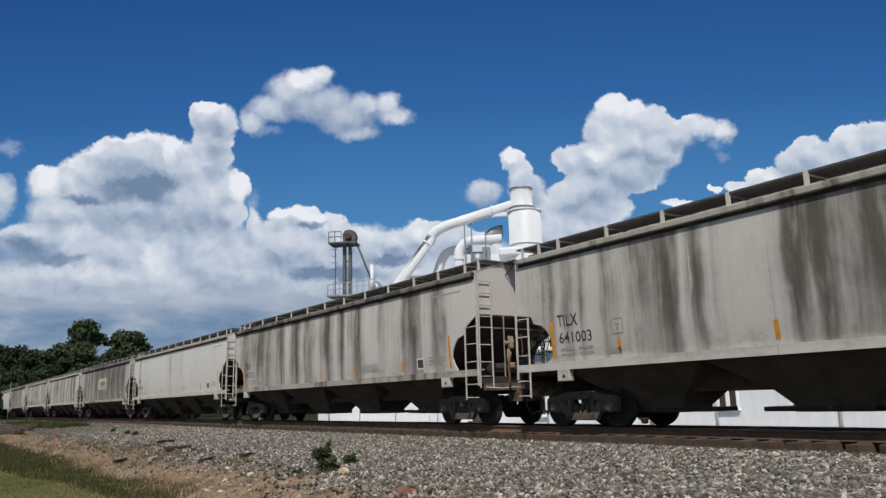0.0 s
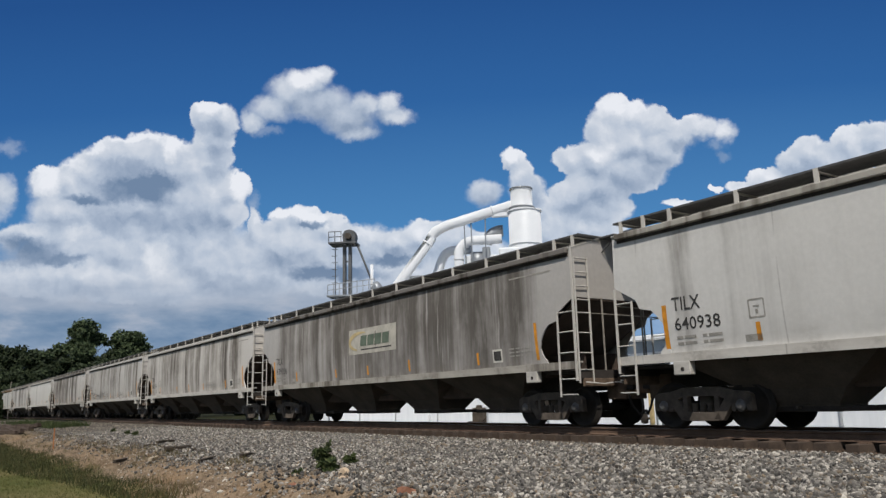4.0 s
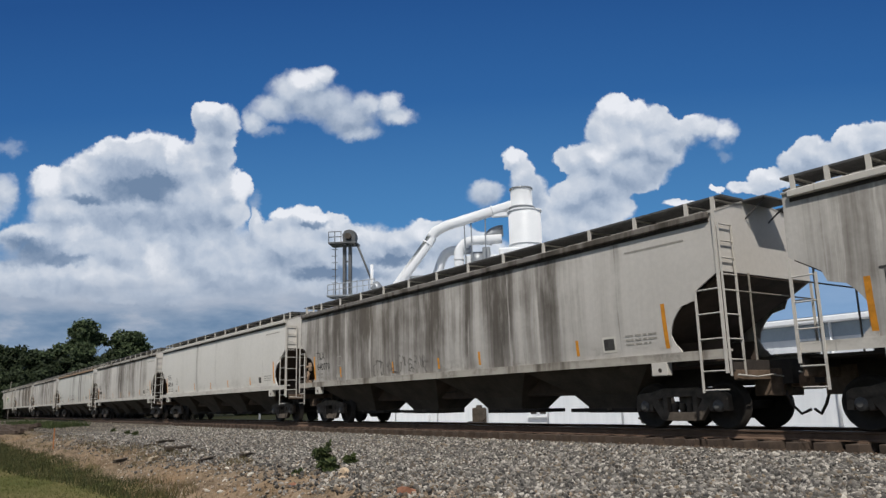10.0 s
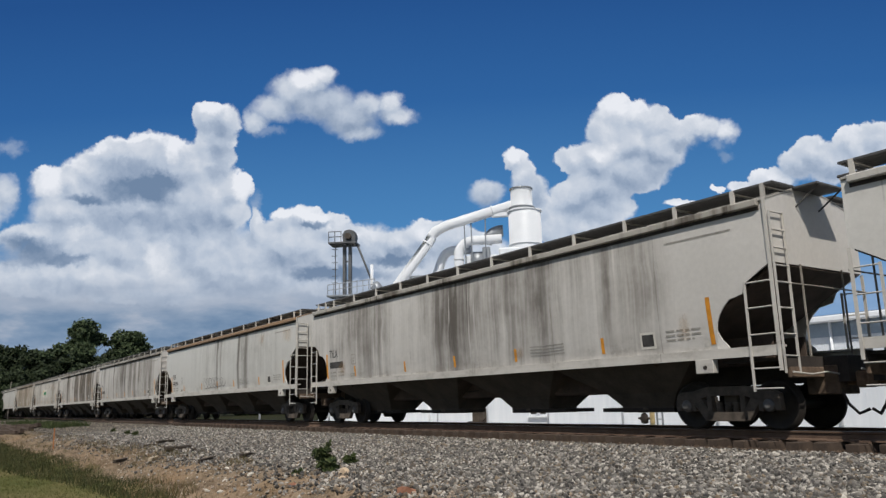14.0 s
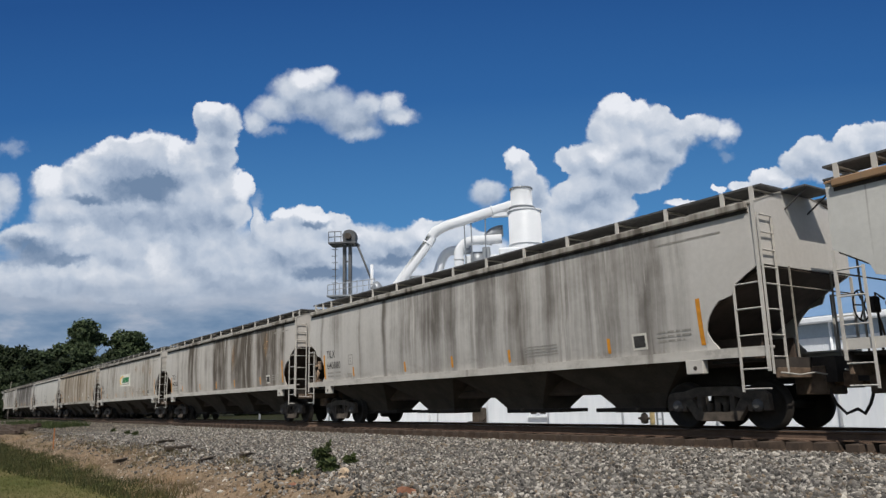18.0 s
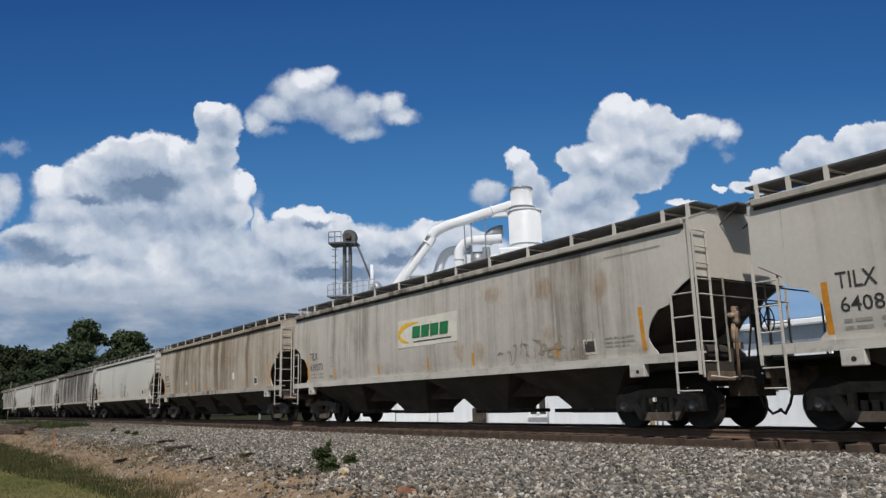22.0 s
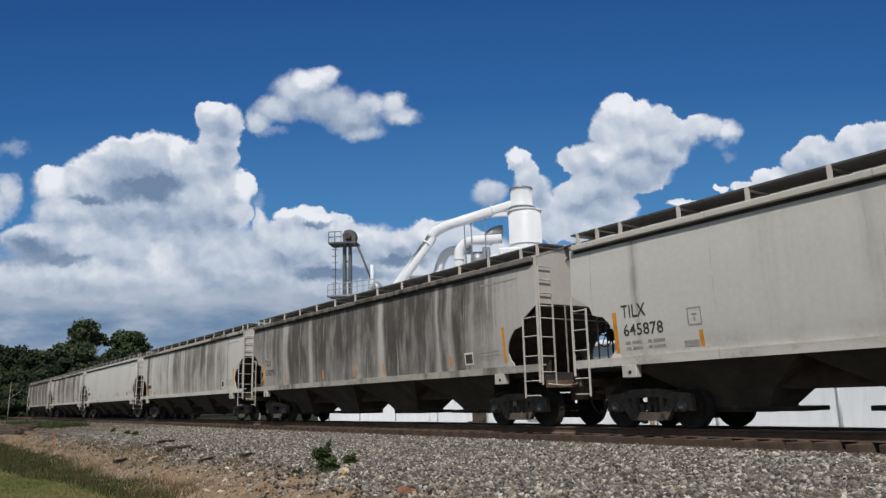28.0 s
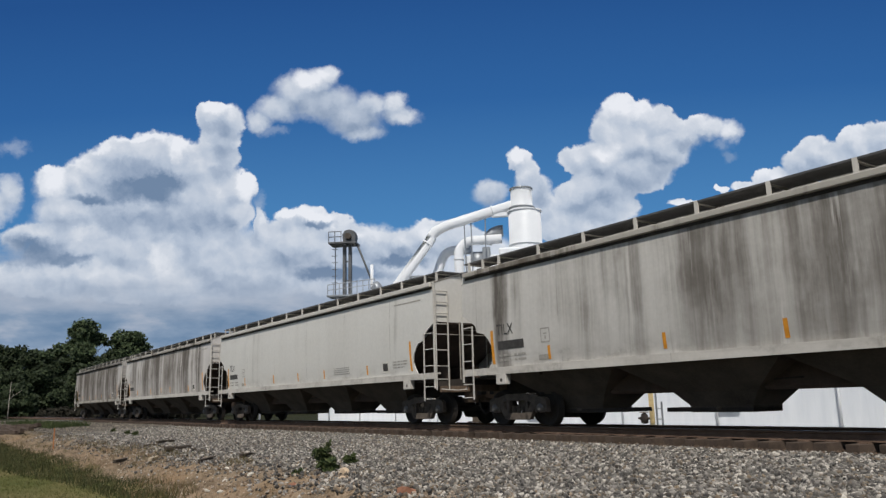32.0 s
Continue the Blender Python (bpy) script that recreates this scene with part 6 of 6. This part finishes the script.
def scatter(name, spots, sizes, seed, material, label, category):
    """Many small angular stones in one mesh."""
    rg = np.random.default_rng(seed)
    n = len(spots)
    v = CORNERS[None] * rg.uniform(0.45, 1.0, (n, 8, 1)) + rg.normal(0, 0.12, (n, 8, 3))
    v *= rg.uniform(0.6, 1.2, (n, 1, 3)) * np.asarray(sizes)[:, None, None]
    q = rg.normal(size=(n, 4))
    q /= np.linalg.norm(q, axis=1)[:, None]
    w, x, y, z = q.T
    rot = np.stack([np.stack([1 - 2 * (y * y + z * z), 2 * (x * y - z * w), 2 * (x * z + y * w)], -1),
                    np.stack([2 * (x * y + z * w), 1 - 2 * (x * x + z * z), 2 * (y * z - x * w)], -1),
                    np.stack([2 * (x * z - y * w), 2 * (y * z + x * w), 1 - 2 * (x * x + y * y)], -1)], 1)
    v = np.einsum("nij,nkj->nki", rot, v) + np.asarray(spots)[:, None, :]
    me = bpy.data.meshes.new(name)
    me.vertices.add(8 * n)
    me.vertices.foreach_set("co", v.ravel())
    loops = (QUADS[None] + 8 * np.arange(n)[:, None, None]).ravel()
    me.loops.add(len(loops))
    me.loops.foreach_set("vertex_index", loops)
    me.polygons.add(6 * n)
    me.polygons.foreach_set("loop_start", np.arange(6 * n) * 4)
    me.update()
    return tagged(shared(name, me, material), label, category, kind="stuff")


def strew(n, x0, x1, y0, y1, smin, smax, seed, keep=None):
    rnd = random.Random(seed)
    spots, sizes = [], []
    while len(spots) < n:
        x, y = x1 - (x1 - x0) * rnd.random() ** 1.35, rnd.uniform(y0, y1)
        if keep and not keep(x, y, rnd):
            continue
        s = rnd.uniform(smin, smax)
        spots.append((x, y, lift(x, y) + s * 0.25))
        sizes.append(s)
    return spots, sizes


def gravel_edge(x, y, rnd):
    """Gravel thins out down the bank."""
    e = 5.9 + 0.8 * noise.noise(Vector((x * 0.22, 3.0, 0)))
    return y > e or rnd.random() < max(0.0, 1 - (e - y) / 1.2) * 0.5


sp, sz = strew(88000, -46, -2.5, 4.6, 12.35, 0.014, 0.037, 5, gravel_edge)
scatter("ballast", sp, sz, 1, BALLAST, "loose grey crushed stone ballast", "ballast")
sp, sz = strew(12000, -120, -46, 6.4, 12.7, 0.03, 0.06, 6, gravel_edge)
scatter("ballast", sp, sz, 2, DUSTY, "loose dusty brown-grey crushed stone ballast", "ballast")
sp, sz = strew(5000, -46, -2.5, 12.75, 15.0, 0.022, 0.04, 7)
scatter("ballast", sp, sz, 3, RUSTED, "rust-stained dark brown ballast between the rails", "ballast")
sp, sz = strew(2600, -46, -2.5, 12.2, 12.75, 0.02, 0.036, 17)
scatter("ballast", sp, sz, 18, RUSTED, "rust-stained dark brown ballast along the tie ends", "ballast")
sp, sz = strew(9000, -40, -4, 4.0, 7.0, 0.006, 0.026, 8)
scatter("rubble", sp, sz, 4, RUBBLE, "tan and brown rubble on the washed-out bank", "rubble")


def rock(x, y, s, seed, material, label):
    rg = random.Random(seed)
    bm = bmesh.new()
    bmesh.ops.create_icosphere(bm, subdivisions=2, radius=1)
    cuts = [(Vector((rg.gauss(0, 1), rg.gauss(0, 1), rg.gauss(0, 1))).normalized(), rg.uniform(0.45, 0.8)) for _ in range(9)]
    for v in bm.verts:
        d = v.co.normalized()
        k = 1 + 0.35 * noise.noise(d * 1.3 + Vector((seed, 0, 0)))
        for n, o in cuts:
            if d.dot(n) * k > o:
                k = o / d.dot(n)
        v.co = Vector((d.x * k * s, d.y * k * s * 0.8, d.z * k * s * 0.6))
    o = part("rock", bm, material)
    o.matrix_basis = pose(x, y, lift(x, y) + s * 0.25, rg.uniform(-20, 20), rg.uniform(-20, 20), rg.uniform(0, 360))
    return tagged(o, label, "rock", group="rocks on the bank")


ROCK_RED = simple("red_brown_stone", (0.27, 0.13, 0.08), 0.9, 0, 0.35, 9.0)
ROCK_TAN = simple("tan_stone", (0.46, 0.36, 0.25), 0.9, 0, 0.3, 9.0)
ROCK_PALE = simple("pale_stone", (0.55, 0.51, 0.44), 0.9, 0, 0.25, 9.0)
rock(-9.3, 5.75, 0.15, 1, ROCK_RED, "red-brown angular rock lying on the gravel slope")
for k, (x, y, s, m) in enumerate(((-12.2, 6.3, 0.30, ROCK_TAN), (-11.9, 6.1, 0.24, ROCK_TAN), (-11.87, 5.18, 0.22, ROCK_RED), (-11.1, 5.6, 0.11, ROCK_PALE), (-17.7, 6.15, 0.14, ROCK_PALE), (-16.4, 5.65, 0.17, ROCK_PALE),
                                  (-14.6, 5.5, 0.17, ROCK_PALE), (-14.9, 5.1, 0.12, ROCK_PALE), (-14.1, 4.5, 0.14, ROCK_PALE), (-13.5, 4.55, 0.15, ROCK_PALE), (-19.7, 4.25, 0.12, ROCK_PALE),
                                  (-12.2, 4.9, 0.12, ROCK_TAN), (-13.0, 5.0, 0.10, ROCK_TAN), (-8.6, 5.4, 0.09, ROCK_TAN), (-16.1, 5.0, 0.08, ROCK_PALE), (-7.3, 6.2, 0.08, ROCK_TAN))):
    rock(x, y, s * 0.48, 10 + k, m, {ROCK_TAN: "tan weathered stone on the dirt bank", ROCK_RED: "orange-brown stone on the dirt bank"}.get(m, "pale stone lying on the dirt bank"))


# ---------------------------------------------------------------- plants near the ground
def blade_material(name, *cols):
    m = Mat(name, 0.7, 0.0, 0.2)
    r = m.n("NewGeometry").outputs["Random Per Island"]
    m.color(m.ramp(r, *[(k / (len(cols) - 1), c) for k, c in enumerate(cols)]))
    return m.m


WEED = blade_material("weed_leaves", (0.022, 0.036, 0.012), (0.048, 0.066, 0.022), (0.085, 0.10, 0.036))
LAWN = blade_material("lawn_blades", (0.058, 0.07, 0.017), (0.098, 0.104, 0.029), (0.145, 0.128, 0.05), (0.072, 0.085, 0.022))
FRINGE = blade_material("fringe_grass", (0.022, 0.032, 0.010), (0.045, 0.055, 0.016), (0.10, 0.085, 0.035), (0.03, 0.042, 0.012))
DRY = blade_material("dry_stems", (0.13, 0.09, 0.045), (0.20, 0.15, 0.075), (0.05, 0.06, 0.02), (0.15, 0.095, 0.05))


def weed(x, y, s, high, seed, label):
    w = tagged(empty("weed_clump"), label, "weed")
    w.matrix_basis = pose(x, y, lift(x, y) - 0.02)
    rnd = random.Random(seed)
    bm = bmesh.new()
    for k in range(9):
        a = rnd.uniform(0, 6.28)
        tube(bm, (0, 0, 0), (s * 0.7 * math.cos(a), s * 0.7 * math.sin(a), high * rnd.uniform(0.6, 1.0)), 0.006, 5, 0.003)
    part("stems", bm, WEED, w)
    cs = [(s * 0.5 * math.cos(k * 1.3), s * 0.5 * math.sin(k * 1.3), high * (0.25 + 0.09 * k)) for k in range(7)]
    rs = [(s * (0.6 - 0.05 * k), s * (0.6 - 0.05 * k), high * 0.2) for k in range(7)]
    leaves("foliage", cs, rs, 620, 0.042, seed, WEED, w)


def blades(name, spots, high, wide, seed, material, label):
    rg = np.random.default_rng(seed)
    p = np.asarray(spots, float)
    n = len(p)
    a = rg.uniform(0, 6.28, n)
    h = high * rg.uniform(0.4, 1.2, n)
    lean = rg.normal(0, 0.35, (n, 2)) * h[:, None]
    w = np.stack([np.cos(a) * wide, np.sin(a) * wide, np.zeros(n)], 1)
    tip = p + np.concatenate([lean, h[:, None]], 1)
    v = np.stack([p - w, p + w, tip], 1).reshape(-1, 3)
    me = bpy.data.meshes.new(name)
    me.vertices.add(3 * n)
    me.vertices.foreach_set("co", v.ravel())
    me.loops.add(3 * n)
    me.loops.foreach_set("vertex_index", np.arange(3 * n))
    me.polygons.add(n)
    me.polygons.foreach_set("loop_start", np.arange(n) * 3)
    me.update()
    return tagged(shared(name, me, material), label, "grass", kind="stuff")


def patch(n, x0, x1, y0, y1, seed, keep):
    rnd = random.Random(seed)
    out = []
    while len(out) < n:
        x, y = x1 - (x1 - x0) * rnd.random() ** 1.6, rnd.uniform(y0, y1)
        if keep(x, y, rnd):
            out.append((x, y, lift(x, y) - 0.01))
    return out


def lawn_edge(x):
    return min(3.7, max(1.4, 3.5 + (x + 15) * 0.10)) + 0.3 * noise.noise(Vector((x * 0.25, 1.7, 0)))


blades("lawn_grass", patch(42000, -75, -6, -1.0, 4.2, 1, lambda x, y, r: y < lawn_edge(x)), 0.045, 0.012, 1, LAWN, "mown yellowish green lawn grass")
blades("long_grass", patch(26000, -70, -8, 1.2, 4.9, 2, lambda x, y, r: lawn_edge(x) - 0.25 * r.random() < y < 4.0 + 0.5 * r.random() * r.random()), 0.17, 0.009, 2, FRINGE, "long dark green grass along the lawn's edge")
blades("dry_weeds", patch(6500, -75, -14, 3.4, 6.4, 3, lambda x, y, r: noise.noise(Vector((x * 0.5, y * 0.8, 4))) > 0.12), 0.20, 0.006, 3, DRY, "thin dry brown weeds on the bank")
blades("track_weeds", patch(2500, -95, -58, 7.6, 10.2, 4, lambda x, y, r: True), 0.45, 0.03, 4, WEED, "green weeds growing in the gravel")

weed(-13.6, 6.55, 0.24, 0.55, 1, "dark green leafy weed growing in the gravel")
weed(-13.0, 6.35, 0.20, 0.32, 5, "low dark green weed growing in the gravel")
weed(-13.9, 7.3, 0.15, 0.26, 2, "small green weed growing in the gravel")
weed(-12.6, 5.6, 0.10, 0.18, 3, "tiny green weed at the gravel's edge")
for k, (x, y) in enumerate(((-38, 8.3), (-43, 8.7), (-36, 8.2))):
    weed(x, y, 0.14, 0.22, 20 + k, "green weed far along the gravel slope")


# ---------------------------------------------------------------- scrap on the bank
OLDWOOD = simple("old_grey_wood", (0.07, 0.055, 0.042), 0.95, 0, 0.5, 4.0)


def plank(x, y, long, thick, turn, tilt, label, material=OLDWOOD, wide=None):
    bm = boxes((-long / 2, long / 2, -(wide or thick) / 2, (wide or thick) / 2, -thick / 2, thick / 2))
    bmesh.ops.subdivide_edges(bm, edges=[e for e in bm.edges if abs(e.verts[0].co.x - e.verts[1].co.x) > 0.1], cuts=5)
    for v in bm.verts:
        v.co += Vector((0, 1, 1)) * 0.12 * thick * noise.noise(v.co * 3 + Vector((x, y, 0)))
        v.co.z += 0.05 * long * noise.noise(Vector((v.co.x * 0.8, x, 0)))
    bmesh.ops.bevel(bm, geom=list(bm.edges), offset=thick * 0.08, segments=1, affect="EDGES")
    o = part("wood_scrap", bm, material)
    o.matrix_basis = pose(x, y, lift(x, y) + thick * 0.8, 0, tilt, turn)
    return tagged(o, label, "scrap wood")


PALE_WOOD = simple("pale_wood", (0.42, 0.35, 0.25), 0.9, 0, 0.3, 6.0)
for x, y, long, turn, material, label in (
        (-26.9, 6.65, 1.0, 144, OLDWOOD, "weathered dark stick on the dirt bank"), (-27.2, 7.2, 1.0, 133, OLDWOOD, "long thin weathered branch on the dirt bank"),
        (-23.4, 6.55, 1.0, 116, OLDWOOD, "weathered dark stick on the dirt bank"), (-22.7, 6.3, 0.8, 120, OLDWOOD, "weathered dark stick on the dirt bank"),
        (-22.4, 4.75, 0.7, 144, OLDWOOD, "weathered dark stick on the dirt bank"), (-20.7, 5.2, 0.9, 155, PALE_WOOD, "short pale splintered wood piece"),
        (-18.8, 6.0, 1.1, 142, OLDWOOD, "weathered dark stick on the dirt bank"), (-18.1, 6.7, 1.0, 146, OLDWOOD, "thin grey stick at the gravel's edge")):
    plank(x, y, long, 0.085, turn, 0, label, material)
for k, (x, y, l) in enumerate(((-58, 5.3, 9.0), (-60, 5.9, 8.0), (-57, 4.9, 6.0), (-63, 6.3, 8.0))):
    plank(x, y, l, 0.28, 4 + 3 * k, 1.5 - k, "old dark railroad tie dumped beside the bank", WOOD)
st = tagged(empty("marker_stake"), "thin rusty orange marker stake in the bank", "stake")
st.matrix_basis = pose(-33.0, 4.55, lift(-33.0, 4.55) - 0.05)
part("stake", boxes((-0.035, 0.035, -0.02, 0.02, 0, 1.0), bevel=0.006), simple("orange_brown_stake", (0.36, 0.15, 0.06), 0.9, 0, 0.3, 5.0), st)


# ---------------------------------------------------------------- what moves
def motions():
    for i, car in enumerate(fleet):
        walk(car, [(t, pose(car_x(i, t), D, 0)) for t in np.arange(0, 32.01, 1.0)])
    # wheels roll with the train; equal axles of all cars turn alike
    times = [k / FPS for k in range(32 * FPS + 1)]
    turns = [math.degrees((travel(t) - travel(0)) / 0.457) for t in times]
    lead = {}
    for car in fleet:
        for truck in [o for o in car.children if o.name.startswith("truck")]:
            for w in [o for o in truck.children if o.name.startswith("wheelset")]:
                x = round(w.location.x, 2)
                if x not in lead:
                    lead[x] = w
                    walk(w, [(t, pose(x, 0, 0.457, 0, a, 0)) for t, a in zip(times, turns)])
                else:
                    w.rotation_mode = "QUATERNION"
                    keys = w.animation_data_create()
                    keys.action = lead[x].animation_data.action
                    keys.action_slot = lead[x].animation_data.action_slot
    # the clouds drift slowly with the wind
    axis = (AIM - EYE).normalized()
    right = axis.cross(Vector((0, 0, 1))).normalized()
    up = right.cross(axis)
    roll = radians(-1.39)
    r2 = right * math.cos(roll) + up * math.sin(roll)
    u2 = up * math.cos(roll) - right * math.sin(roll)
    rows = []
    for t, dx in ((0.0, -6.0), (32.0, 6.0)):
        p = EYE + axis * FAR + r2 * dx * PX
        rows.append((t, Matrix(((r2.x, u2.x, -axis.x, p.x), (r2.y, u2.y, -axis.y, p.y), (r2.z, u2.z, -axis.z, p.z), (0, 0, 0, 1)))))
    walk(SKY, rows)


motions()
